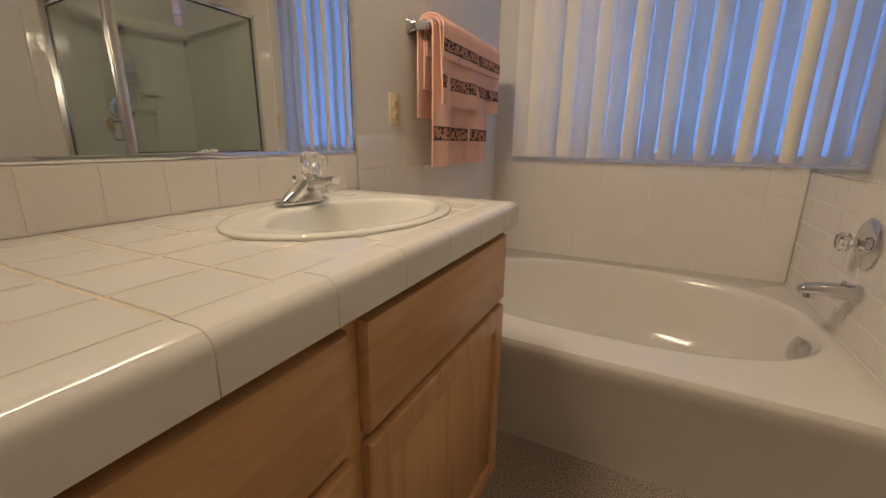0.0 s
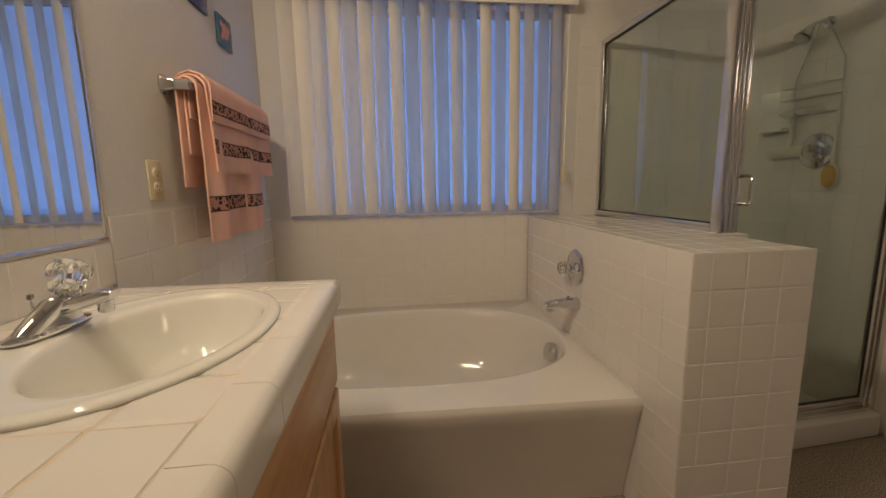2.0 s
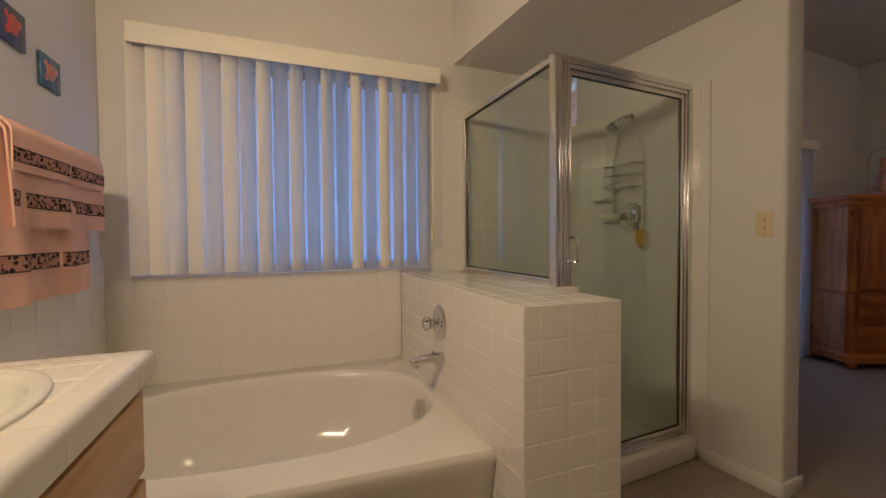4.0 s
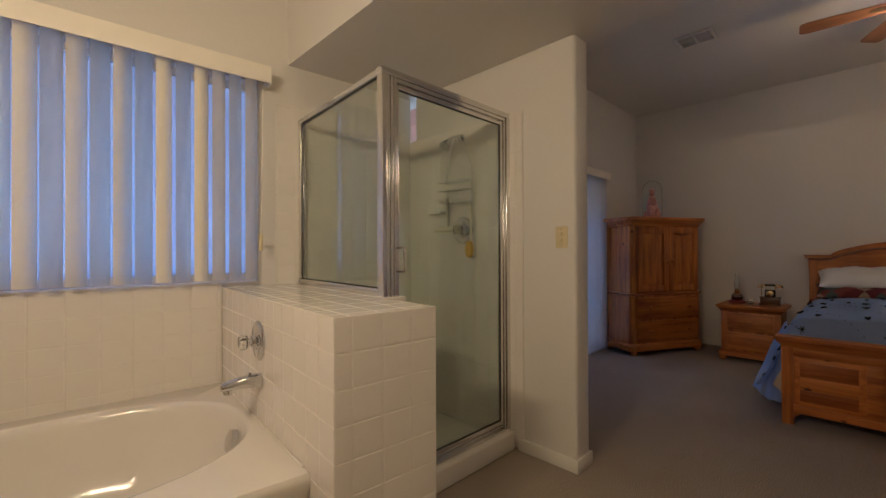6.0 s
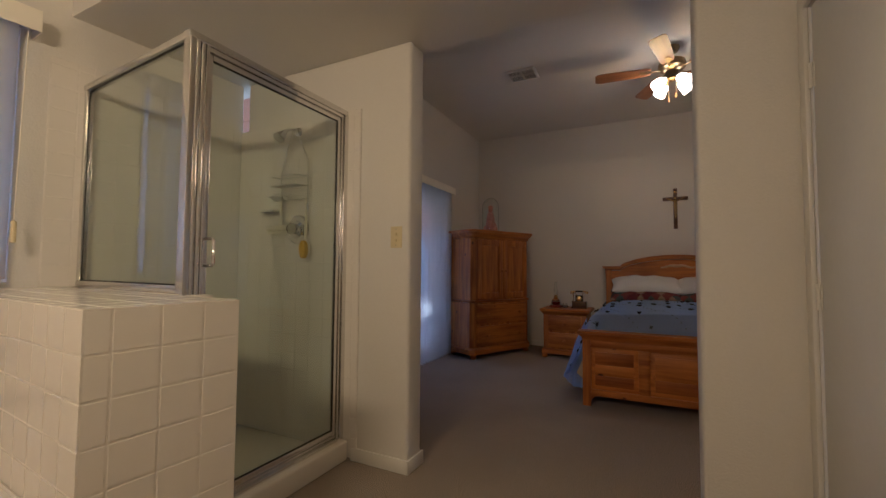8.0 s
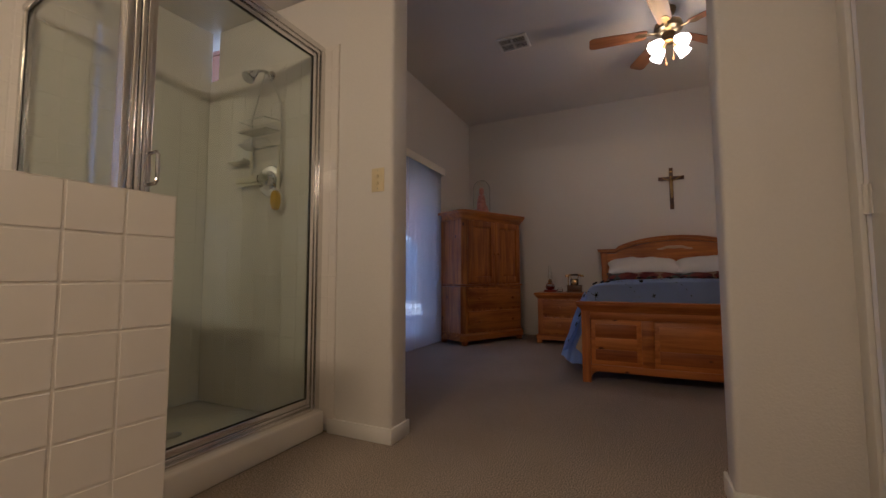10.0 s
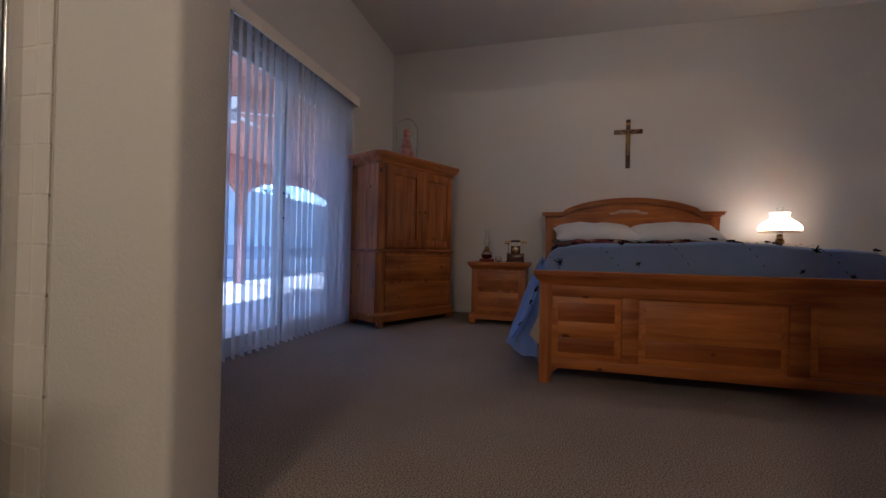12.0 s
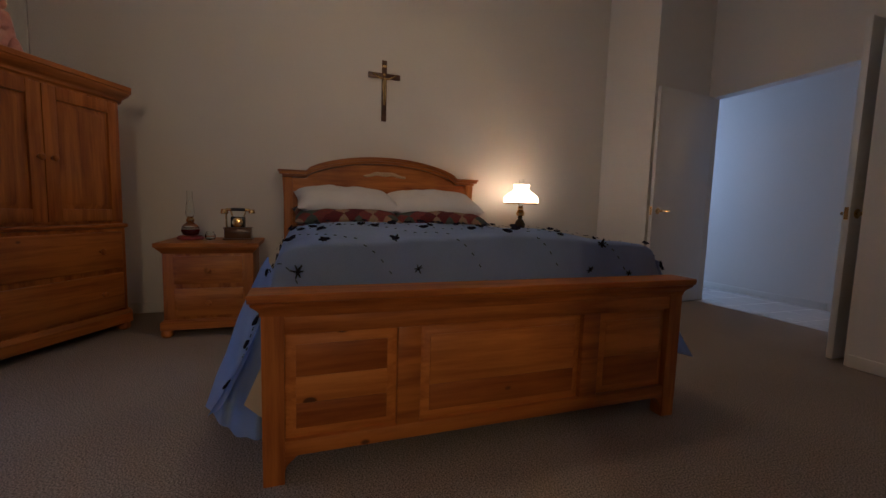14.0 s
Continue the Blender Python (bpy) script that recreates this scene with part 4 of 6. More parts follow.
# ---- closet door in the bathroom ----
closet = structure("door_1", box(1.725, 2.452, 0.018, 0.054, 0.012, 2.045, 0.002), DOOR, "white flush closet door, closed", "door")
part("door_knob", lathe([(0.030, 0), (0.030, 0.004), (0.012, 0.010), (0.012, 0.035), (0.027, 0.048), (0.027, 0.062), (0.012, 0.072)], 24, pose(1.79, 0.054, 0.93, -90, 0, 0)), BRASS, closet, "brass knob")
for z in (0.25, 1.02, 1.80):
    part("hinge", join(tube([(2.456, 0.062, z - 0.045), (2.456, 0.062, z + 0.045)], 0.007, 8), box(2.435, 2.455, 0.0545, 0.0575, z - 0.044, z + 0.044)), TRIM, closet, "painted hinge")
structure("door_casing", join(box(2.462, 2.520, 0.06, 0.076, 0, 2.11, 0.004), box(1.66, 1.718, 0.06, 0.076, 0, 2.11, 0.004), box(1.718, 2.462, 0.06, 0.076, 2.052, 2.11, 0.004)), TRIM, "white casing round the closet door", "trim")

# ---- bed ----
bed = thing("bed", pose(0, 0, 0), "honey pine panel bed with an arched headboard on carpet", "bed")
YC = 0.248
foot = part("footboard", join(box(4.188, 4.238, YC - 0.80, YC + 0.80, 0.475, 0.540, 0.003), box(4.188, 4.238, YC - 0.80, YC + 0.80, 0.085, 0.135, 0.003), box(4.188, 4.238, YC + 0.33, YC + 0.41, 0.135, 0.475, 0.003), box(4.188, 4.238, YC - 0.41, YC - 0.33, 0.135, 0.475, 0.003)), PINE[1], bed)
part("cornice", cornice(4.186, 4.240, YC - 0.825, YC + 0.825, [(0.530, 0.0), (0.540, 0.006), (0.546, 0.006), (0.556, 0.012), (0.572, 0.028), (0.580, 0.030), (0.584, 0.036), (0.604, 0.037), (0.607, 0.034)]), PINE[1], foot)
STAVES = [wood("pine_stave_%d" % i, c, d, 1, 0.09) for i, (c, d) in enumerate((((0.66, 0.245, 0.032), (0.40, 0.115, 0.011)), ((0.45, 0.14, 0.014), (0.24, 0.058, 0.004))))]
for y0, y1, cuts in ((YC + 0.41, YC + 0.765, (0.30, 0.62)), (YC - 0.33, YC + 0.33, (0.34,)), (YC - 0.765, YC - 0.41, (0.45,))):
    p = part("raised_panel", loft([[(x, y0 + o, 0.135 + o), (x, y1 - o, 0.135 + o), (x, y1 - o, 0.475 - o), (x, y0 + o, 0.475 - o)] for x, o in ((4.228, 0), (4.211, 0.0), (4.210, 0.008), (4.198, 0.030), (4.1975, 0.032))]), STAVES[0], foot)
    edge = [0.0] + list(cuts) + [1.0]
    for k in range(len(edge) - 1):
        z0, z1 = 0.170 + 0.270 * edge[k], 0.170 + 0.270 * edge[k + 1]
        part("stave", box(4.194, 4.199, y0 + 0.035, y1 - 0.035, z0 + 0.0006, z1 - 0.0006, 0.0012), STAVES[(k + 1) % 2 if len(edge) > 2 else 1], p)
for s in (1, -1):
    y = YC + s * 0.795
    part("leg", loft([[(4.183, y - w, z), (4.245, y - w, z), (4.245, y + w, z), (4.183, y + w, z)] for z, w in ((0, 0.031), (0.09, 0.031), (0.10, 0.032), (0.535, 0.032))]), PINE[2], bed)
    part("bracket", prism([(YC + s * 0.765, 0.086), (YC + s * 0.765, 0.030), (YC + s * 0.758, 0.055), (YC + s * 0.740, 0.072), (YC + s * 0.725, 0.086)], 0, 4.19, 4.235), PINE[1], bed)
    part("side_rail", box(4.24, 6.50, YC + s * 0.79 - 0.012, YC + s * 0.79 + 0.012, 0.16, 0.36, 0.003), PINE[0], bed)


def arch(lift=0.0, grow=0.0):
    """Outline of the headboard's top edge from one shoulder to the other."""
    out = [(-0.845 - grow, 1.100 + lift), (-0.66, 1.100 + lift)]
    for k in range(25):
        u = -0.63 + 1.26 * k / 24
        e = max(0.0, 1 - (u / 0.655) ** 2)
        out.append((u, 1.112 + lift + 0.125 * e ** 0.75 + 0.01 * e))
    return out + [(0.66, 1.100 + lift), (0.845 + grow, 1.100 + lift)]


hb = part("headboard", prism([(YC + u, z) for u, z in arch(-0.005)] + [(YC + 0.80, 0.30), (YC - 0.80, 0.30)], 0, 6.525, 6.560), PINE[1], bed)
for lift, x0, x1, h, gr in ((0.0, 6.500, 6.585, 0.022, 0.0), (0.022, 6.478, 6.595, 0.020, 0.022), (0.042, 6.468, 6.600, 0.012, 0.032)):
    low, high = arch(lift, gr), arch(lift + h, gr)
    part("cornice", loft([[(x0, YC + a[0], a[1]), (x1, YC + a[0], a[1]), (x1, YC + b[0], b[1]), (x0, YC + b[0], b[1])] for a, b in zip(low, high)]), PINE[1], hb)
for s in (1, -1):
    part("headboard_leg", box(6.512, 6.575, YC + s * 0.80 - 0.035, YC + s * 0.80 + 0.035, 0, 1.10, 0.004), PINE[2], bed)
CARVED = material("whitewashed_carving", (0.62, 0.44, 0.26), 0.6, 0, 0.2, 60, 10)
petals = []
for k in range(13):
    u = (k - 6) / 6
    petals.append(moved(lathe([(0.0, -0.003), (0.020, 0), (0.014, 0.007), (0, 0.009)], 10), pose(6.524, YC + u * 0.165, 1.142 + 0.022 * (1 - u * u) + 0.004 * math.sin(5 * k), 0, -90, 0) @ Matrix.Diagonal((0.55 + 0.5 * (1 - abs(u)), 1.25, 1, 1)) @ pose(0, 0, 0, 0, 0, 40 * u)))
part("carved_spray", join(*petals), CARVED, hb, "pale carved flower spray")

mattress = thing("mattress", pose(0, 0, 0), "mattress and box spring under the comforter", "mattress")
part("box_spring", box(4.34, 6.49, YC - 0.75, YC + 0.75, 0.20, 0.42, 0.03, 3), LINEN, mattress)
part("mattress_pad", box(4.375, 6.49, YC - 0.75, YC + 0.75, 0.42, 0.69, 0.05, 4), LINEN, mattress)
for y in (-0.3, 0.3):
    part("slat", box(4.24, 6.50, YC + y - 0.04, YC + y + 0.04, 0.175, 0.20), PINE[0], bed)
    part("support_leg", box(5.3, 5.36, YC + y - 0.03, YC + y + 0.03, 0, 0.175), PINE[2], bed)

comforter = thing("comforter", pose(0, 0, 0), "blue quilted comforter with navy yarn ties, draped over the bed", "bedding")


def drape(u, v):
    """u across the bed, v from foot to pillows."""
    run = 2.05 * v
    x = 4.285 + max(0.0, run - 0.25) + 0.03 * (1 - math.exp(-run / 0.12))
    w = -1.42 + 2.84 * u
    s, a = math.copysign(1, w), abs(w)
    top = 0.757 + 0.015 * math.sin(3.1 * v + 0.4) - 0.24 * max(0.0, 1 - run / 0.30) ** 2.2 * (1.0 if a < 0.65 else max(0.0, 1 - (a - 0.65) / 0.25))
    bump = 0.012 * noise.noise((x * 2.2, w * 2.4, 0.3)) + 0.006 * noise.noise((x * 6, w * 6, 1.7))
    bump += 0.010 * (abs(math.sin(3.3 * (x + w))) ** 0.6 + abs(math.sin(3.3 * (x - w))) ** 0.6 - 1.3)
    flare = 1.0 + 0.8 * max(0, 0.35 - v) / 0.35
    if a < 0.70:
        y, z = a, top + bump - 0.03 * (a / 0.70) ** 6
    elif a < 0.86:
        t = (a - 0.70) / 0.16 * math.pi / 2
        y, z = 0.70 + 0.10 * math.sin(t), top - 0.03 - 0.10 * (1 - math.cos(t)) + bump
    else:
        d = (a - 0.86) / 0.56
        y = 0.80 + (0.045 + 0.10 * flare * d) * d ** 0.8 + 0.030 * d * math.sin(9.5 * x + 1.3 * s) + 0.4 * bump
        z = top - 0.13 - d * 0.45 - 0.02 * math.sin(4 * x)
    return (x, YC + s * y, max(0.015, z))


bm = grid(drape, 110, 70)
bmesh.ops.solidify(bm, geom=bm.faces[:], thickness=-0.012)
part("cover", bm, BLUE, comforter, "", 70)


def tuft_mesh(seed):
    rnd = random.Random(seed)
    ends = [(k * 60 + rnd.uniform(-18, 18), rnd.uniform(0.013, 0.026), rnd.uniform(-0.002, 0.009)) for k in range(6)]

    def ring(f, h):
        out = []
        for i in range(24):
            a, l, up = ends[i // 4]
            t = (0.0, 1.0, 1.0, 0.0)[i % 4]
            ang = radians(a + (-26, -5, 5, 26)[i % 4])
            r = f * (0.007 + (l - 0.007) * t)
            out.append((r * math.cos(ang), r * math.sin(ang), h + up * t * f))
        return out
    bm = loft([ring(0.9, -0.003), ring(1.0, 0.0), ring(0.85, 0.004), ring(0.3, 0.009)])
    return mesh_of("yarn_tie", bm, YARN, 60)


KNOTS = [tuft_mesh(k) for k in range(5)]
rnd = random.Random(4)
for i in range(12):
    for j in range(11):
        u, v = (i + 0.5 + 0.5 * (j % 2) + rnd.uniform(-0.15, 0.15)) / 12.5, (j + 0.4 + rnd.uniform(-0.2, 0.2)) / 11
        if not 0 < u < 1 or (v < 0.03) or rnd.random() < 0.12:
            continue
        p = Vector(drape(u, v))
        du, dv = Vector(drape(min(1, u + 0.01), v)) - p, Vector(drape(u, v + 0.01)) - p
        n = dv.cross(du).normalized()
        if n.dot(p - Vector((5.2, YC, 0.3))) < 0:
            n = -n
        ob = new("yarn_tie", rnd.choice(KNOTS))
        ob.parent = comforter
        ob.matrix_local = Matrix.Translation(p + n * 0.013) @ n.to_track_quat('Z', 'Y').to_matrix().to_4x4() @ pose(0, 0, 0, 0, 0, rnd.uniform(0, 360)) @ Matrix.Scale(rnd.uniform(0.7, 1.05), 4)
# running stitches in long diagonals
STITCH = mesh_of("stitch", box(-0.006, 0.006, -0.0015, 0.0015, 0.0, 0.002), YARN, 0)
for k in range(-4, 8):
    for m in range(0, 46):
        v = m / 46
        w = 0.34 * k - 1.0 + 1.35 * v
        u = (w + 1.42) / 2.84
        if not 0.03 < u < 0.97:
            continue
        p, q = Vector(drape(u, v)), Vector(drape(u + 0.0048, v + 0.01))
        n = (Vector(drape(u, v + 0.01)) - p).cross(Vector(drape(u + 0.01, v)) - p).normalized()
        if n.dot(p - Vector((5.2, YC, 0.3))) < 0:
            n = -n
        t = (q - p).normalized()
        ob = new("stitch", STITCH)
        ob.parent = comforter
        ob.matrix_local = Matrix.Translation(p + n * 0.0125) @ Matrix((t, n.cross(t), n)).transposed().to_4x4()
LINING = cloth("beige_lining", (0.50, 0.42, 0.33), 0, 0.12, 300, 0.4)
part("folded_corner", grid(lambda u, v: (4.250 + 0.004 * u, YC + 0.829 + 0.055 * u * v, 0.37 - 0.18 * v + 0.05 * u * v), 6, 10), LINING, comforter, "turned-back beige lining")


def corner_flap(s, spread, bottom):
    """The comforter's corner hanging outside the foot post."""
    def at(u, v):
        fold = 0.022 * v * math.sin(11 * u + 2.0 * s) + 0.010 * v * math.sin(23 * u + 1.0)
        y = 0.795 + 0.03 * u + (spread * u + 0.02) * v ** 0.85 + 0.008 * noise.noise((3 * u, 4 * v, s))
        return (4.285 - 0.022 * v * (1 - u) + 0.20 * u * u + 0.05 * u * v + fold, YC + s * y, 0.66 - (0.66 - bottom) * v + 0.02 * u + 0.014 * math.sin(9 * u) * v)
    bm = grid(at, 30, 30)
    bmesh.ops.solidify(bm, geom=bm.faces[:], thickness=-0.010 * s)
    part("hanging_corner", bm, BLUE, comforter, "", 70)


corner_flap(1, 0.20, 0.10)
corner_flap(-1, 0.09, 0.24)

def cushion(name, m, lx, ly, h, mat, label, group, seed):
    rn = 24

    def p(u, v):
        a, b = 2 * u - 1, 2 * v - 1
        k = max(0.0, (1 - abs(a) ** 3.2)) ** 0.5 * max(0.0, (1 - abs(b) ** 3.2)) ** 0.5
        pin = 1 - 0.06 * (1 - abs(a)) * 0 + 0.05 * abs(a * b)
        return (lx * a * pin, ly * b * pin, k)
    def side(s):
        return grid(lambda u, v: (p(u, v)[0], p(u, v)[1], s * h * p(u, v)[2] * (1 + 0.18 * noise.noise((7 * u + seed, 7 * v, s * 2.0))) + 0.004 * noise.noise((30 * u, 24 * v, seed))), rn, rn)
    bm = join(side(1), side(-1))
    bmesh.ops.remove_doubles(bm, verts=bm.verts[:], dist=0.0005)
    bmesh.ops.recalc_face_normals(bm, faces=bm.faces[:])
    ob = thing(name, m, label, "pillow", group)
    part("cover", bm, mat, ob, "", 70)
    hem = [(lx * 0.99, ly * (2 * k / 20 - 1) * 0.98, 0) for k in range(21)]
    part("hem", tube(hem, 0.006, 6), mat, ob)
    return ob


QUILT = cloth("patchwork_cotton", (0.30, 0.10, 0.10), 0, 0.2, 300, 0.4)
ns, ln = QUILT.node_tree.nodes, QUILT.node_tree.links
tc, mp, vr, cr, nz, mxq = ns.new("ShaderNodeTexCoord"), ns.new("ShaderNodeMapping"), ns.new("ShaderNodeTexVoronoi"), ns.new("ShaderNodeValToRGB"), ns.new("ShaderNodeTexNoise"), ns.new("ShaderNodeMix")
mp.inputs["Rotation"].default_value = (0, 0, radians(45))
mp.inputs["Scale"].default_value = (13, 13, 0.01)
vr.inputs["Randomness"].default_value, vr.inputs["Scale"].default_value = 0.12, 1.0
ln.new(tc.outputs["Object"], mp.inputs["Vector"])
ln.new(mp.outputs[0], vr.inputs["Vector"])
cr.color_ramp.interpolation = 'CONSTANT'
cr.color_ramp.elements[0].color = (0.16, 0.035, 0.045, 1)
cr.color_ramp.elements[1].position, cr.color_ramp.elements[1].color = 0.25, (0.09, 0.10, 0.15, 1)
for pos, c in ((0.42, (0.42, 0.30, 0.20, 1)), (0.56, (0.25, 0.07, 0.07, 1)), (0.72, (0.10, 0.13, 0.12, 1)), (0.86, (0.33, 0.14, 0.11, 1))):
    cr.color_ramp.elements.new(pos).color = c
ln.new(vr.outputs["Color"], cr.inputs[0])
mxq.data_type, mxq.blend_type = 'RGBA', 'MULTIPLY'
mxq.inputs["Factor"].default_value = 0.6
nz.inputs["Scale"].default_value = 60
ln.new(tc.outputs["Object"], nz.inputs["Vector"])
ln.new(cr.outputs[0], mxq.inputs["A"])
ln.new(nz.outputs["Color"], mxq.inputs["B"])
ln.new(mxq.outputs["Result"], ns["Principled BSDF"].inputs["Base Color"])

for y, r, seed in ((YC + 0.365, 3, 1.0), (YC - 0.365, -2, 5.0)):
    cushion("patchwork_pillow", pose(6.18, y, 0.80, -10, 0, 90 + r), 0.375, 0.26, 0.085, QUILT, "patchwork pillow sham in burgundy and tan under white pillow", "patchwork pillows", seed)
for y, r, seed in ((YC + 0.355, 4, 2.0), (YC - 0.365, -3, 9.0)):
    cushion("white_pillow", pose(6.25, y, 0.915, -16, 0, 90 + r), 0.37, 0.23, 0.095, LINEN, "plump white cotton pillow leaning on the headboard", "white pillows", seed)

# ---- pine case furniture ----
def knob(parent, x, y, z, name="knob"):
    """A turned wooden knob that sticks out towards -x."""
    part(name, lathe([(0.008, 0), (0.009, 0.012), (0.017, 0.020), (0.019, 0.027), (0.013, 0.034), (0, 0.036)], 16, pose(x, y, z, 0, -90, 0)), PINE[0], parent, "turned wooden knob")


def front_panel(name, x, y0, y1, z0, z1, mat, parent, raised=0.0):
    """A drawer front facing -x with a bevelled lip."""
    return part(name, loft([[(xx, y0 + o, z0 + o), (xx, y1 - o, z0 + o), (xx, y1 - o, z1 - o), (xx, y0 + o, z1 - o)] for xx, o in ((x, 0), (x - 0.010, 0.0), (x - 0.014, 0.006), (x - 0.015, 0.016), (x - 0.018, 0.022))]), mat, parent)


def bun(parent, x, y, r=0.040, h=0.055):
    part("foot", lathe([(r * 0.6, 0), (r * 0.95, h * 0.25), (r, h * 0.5), (r * 0.9, h * 0.8), (r * 0.75, h)], 20, pose(x, y, 0)), PINE[2], parent, "turned bun foot")


# armoire, in its own frame: front at x = 0 facing -x, width along y
armoire = thing("armoire", pose(5.272, 2.508, 0, 0, 0, 63.1), "tall honey pine armoire with two doors over two drawers", "wardrobe")
AW, AD = 1.04, 0.47


def canted(y0, y1, d, c, z0, z1):
    """A case with its front corners cut off."""
    return prism([(0.0, y0 + c), (c, y0), (d, y0), (d, y1), (c, y1), (0.0, y1 - c)], 2, z0, z1)


part("lower_case", canted(-AW, 0, AD, 0.045, 0.055, 0.690), PINE[2], armoire)
part("upper_case", canted(-AW + 0.012, -0.012, AD, 0.045, 0.712, 1.510), PINE[2], armoire)


def canted_cornice(steps_):
    rings = []
    for z, o in steps_:
        c = 0.045 + 0.35 * o
        rings.append([(-o, -AW + c - o, z), (c - o, -AW - o, z), (AD, -AW - o, z), (AD, o, z), (c - o, o, z), (-o, -c + o, z)])
    return loft(rings)


part("base_moulding", canted_cornice([(0.055, 0.022), (0.115, 0.022), (0.130, 0.010), (0.140, 0.002)]), PINE[1], armoire)
part("waist_moulding", canted_cornice([(0.686, 0.002), (0.692, 0.014), (0.704, 0.018), (0.712, 0.014), (0.716, 0.002)]), PINE[1], armoire)
part("cornice", canted_cornice([(1.490, 0.0), (1.500, 0.010), (1.515, 0.012), (1.525, 0.020), (1.550, 0.045), (1.562, 0.048), (1.566, 0.056), (1.590, 0.057), (1.594, 0.052)]), PINE[1], armoire)
for z0, z1 in ((0.155, 0.395), (0.425, 0.665)):
    d = front_panel("drawer", 0.0, -AW + 0.075, -0.075, z0, z1, PINE[1], armoire)
    for y in (-AW + 0.235, -0.235):
        knob(d, -0.016, y, (z0 + z1) / 2)
for y0, y1, ky in ((-AW + 0.070, -AW / 2 - 0.002, -AW / 2 - 0.035), (-AW / 2 + 0.002, -0.070, -AW / 2 + 0.035)):
    z0, z1, s = 0.735, 1.475, 0.072
    d = part("door", join(box(-0.018, 0.001, y0, y0 + s, z0, z1, 0.003), box(-0.018, 0.001, y1 - s, y1, z0, z1, 0.003), box(-0.018, 0.001, y0 + s, y1 - s, z0, z0 + s, 0.003), box(-0.018, 0.001, y0 + s, y1 - s, z1 - s, z1, 0.003)), PINE[2], armoire)
    part("panel", loft([[(x, y0 + s + o, z0 + s + o), (x, y1 - s - o, z0 + s + o), (x, y1 - s - o, z1 - s - o), (x, y0 + s + o, z1 - s - o)] for x, o in ((0.001, 0), (-0.004, 0.0), (-0.005, 0.012), (-0.014, 0.034), (-0.0145, 0.036))]), PINE[2], d)
    knob(d, -0.018, ky, 1.085)
for y in (-AW + 0.05, -0.05):
    bun(armoire, 0.030, y)
    bun(armoire, AD - 0.05, y)

night = thing("nightstand", pose(5.872, 1.245, 0), "honey pine nightstand with two drawers beside the bed", "nightstand", "nightstands by the bed")
NW, ND = 0.545, 0.46
part("case", box(0.012, ND, 0.012, NW - 0.012, 0.05, 0.555, 0.003), PINE[2], night)
part("base_moulding", cornice(0.012, ND, 0.012, NW - 0.012, [(0.05, 0.018), (0.10, 0.018), (0.115, 0.002)]), PINE[1], night)
part("top", cornice(0.012, ND, 0.012, NW - 0.012, [(0.540, 0.0), (0.552, 0.008), (0.572, 0.026), (0.580, 0.030), (0.584, 0.038), (0.606, 0.039), (0.610, 0.034)]), PINE[1], night)
for z0, z1 in ((0.135, 0.315), (0.345, 0.525)):
    d = front_panel("drawer", 0.012, 0.075, NW - 0.075, z0, z1, PINE[1], night)
    knob(d, -0.004, NW / 2, (z0 + z1) / 2)
for x in (0.025, ND - 0.05):
    for y in (0.025, NW - 0.025):
        bun(night, x, y, 0.036, 0.05)
copy_thing(night, pose(6.06, -1.27, 0))

dresser = thing("dresser", pose(2.965, 0.255, 0, 0, 0, 180), "long honey pine dresser against the dividing wall", "dresser")
DW, DD = 1.55, 0.285
part("case", box(0.012, DD, 0.012, DW - 0.012, 0.05, 0.80, 0.003), PINE[1], dresser)
part("base_moulding", cornice(0.012, DD, 0.012, DW - 0.012, [(0.05, 0.012), (0.10, 0.012), (0.115, 0.002)]), PINE[1], dresser)
part("waist_moulding", cornice(0.012, DD - 0.02, 0.012, DW - 0.012, [(0.560, 0.0), (0.568, 0.012), (0.578, 0.014), (0.586, 0.0)]), PINE[1], dresser)
part("top", cornice(0.012, DD - 0.012, 0.012, DW - 0.012, [(0.780, 0.0), (0.795, 0.006), (0.815, 0.012), (0.840, 0.018), (0.848, 0.028), (0.880, 0.030), (0.885, 0.026)]), PINE[1], dresser)
for z0, z1 in ((0.135, 0.33), (0.35, 0.545), (0.60, 0.765)):
    for y0 in (0.06, 0.79):
        d = front_panel("drawer", 0.012, y0, y0 + 0.70, z0, z1, PINE[1], dresser)
        for y in (y0 + 0.18, y0 + 0.52):
            knob(d, -0.004, y, (z0 + z1) / 2)

# ---- things on the furniture ----
PINK = material("painted_plaster", (0.72, 0.36, 0.26), 0.4, 0, 0.5, 24, 16, tint=(0.45, 0.10, 0.08))
dome = thing("glass_dome", pose(5.91, 2.50, 1.594), "clear glass dome on a wooden base on the armoire", "dome")
part("base", lathe([(0.128, 0), (0.130, 0.012), (0.122, 0.022), (0.118, 0.026), (0, 0.026)], 32), PINE[0], dome)
prof = [(0.113, 0.026)] + [(0.113, 0.30)] + [(0.113 * math.cos(a), 0.36 + 0.125 * math.sin(a)) for a in np.linspace(0, math.pi / 2, 9)]
g = part("bell", loft([[(r * math.cos(6.28318 * i / 32), r * math.sin(6.28318 * i / 32), z) for i in range(32)] for r, z in prof + [(max(r - 0.003, 0.0005), z - 0.003 * (z > 0.3)) for r, z in prof[::-1]]], False), GLASS, dome, "clear glass bell")
g.visible_shadow = False
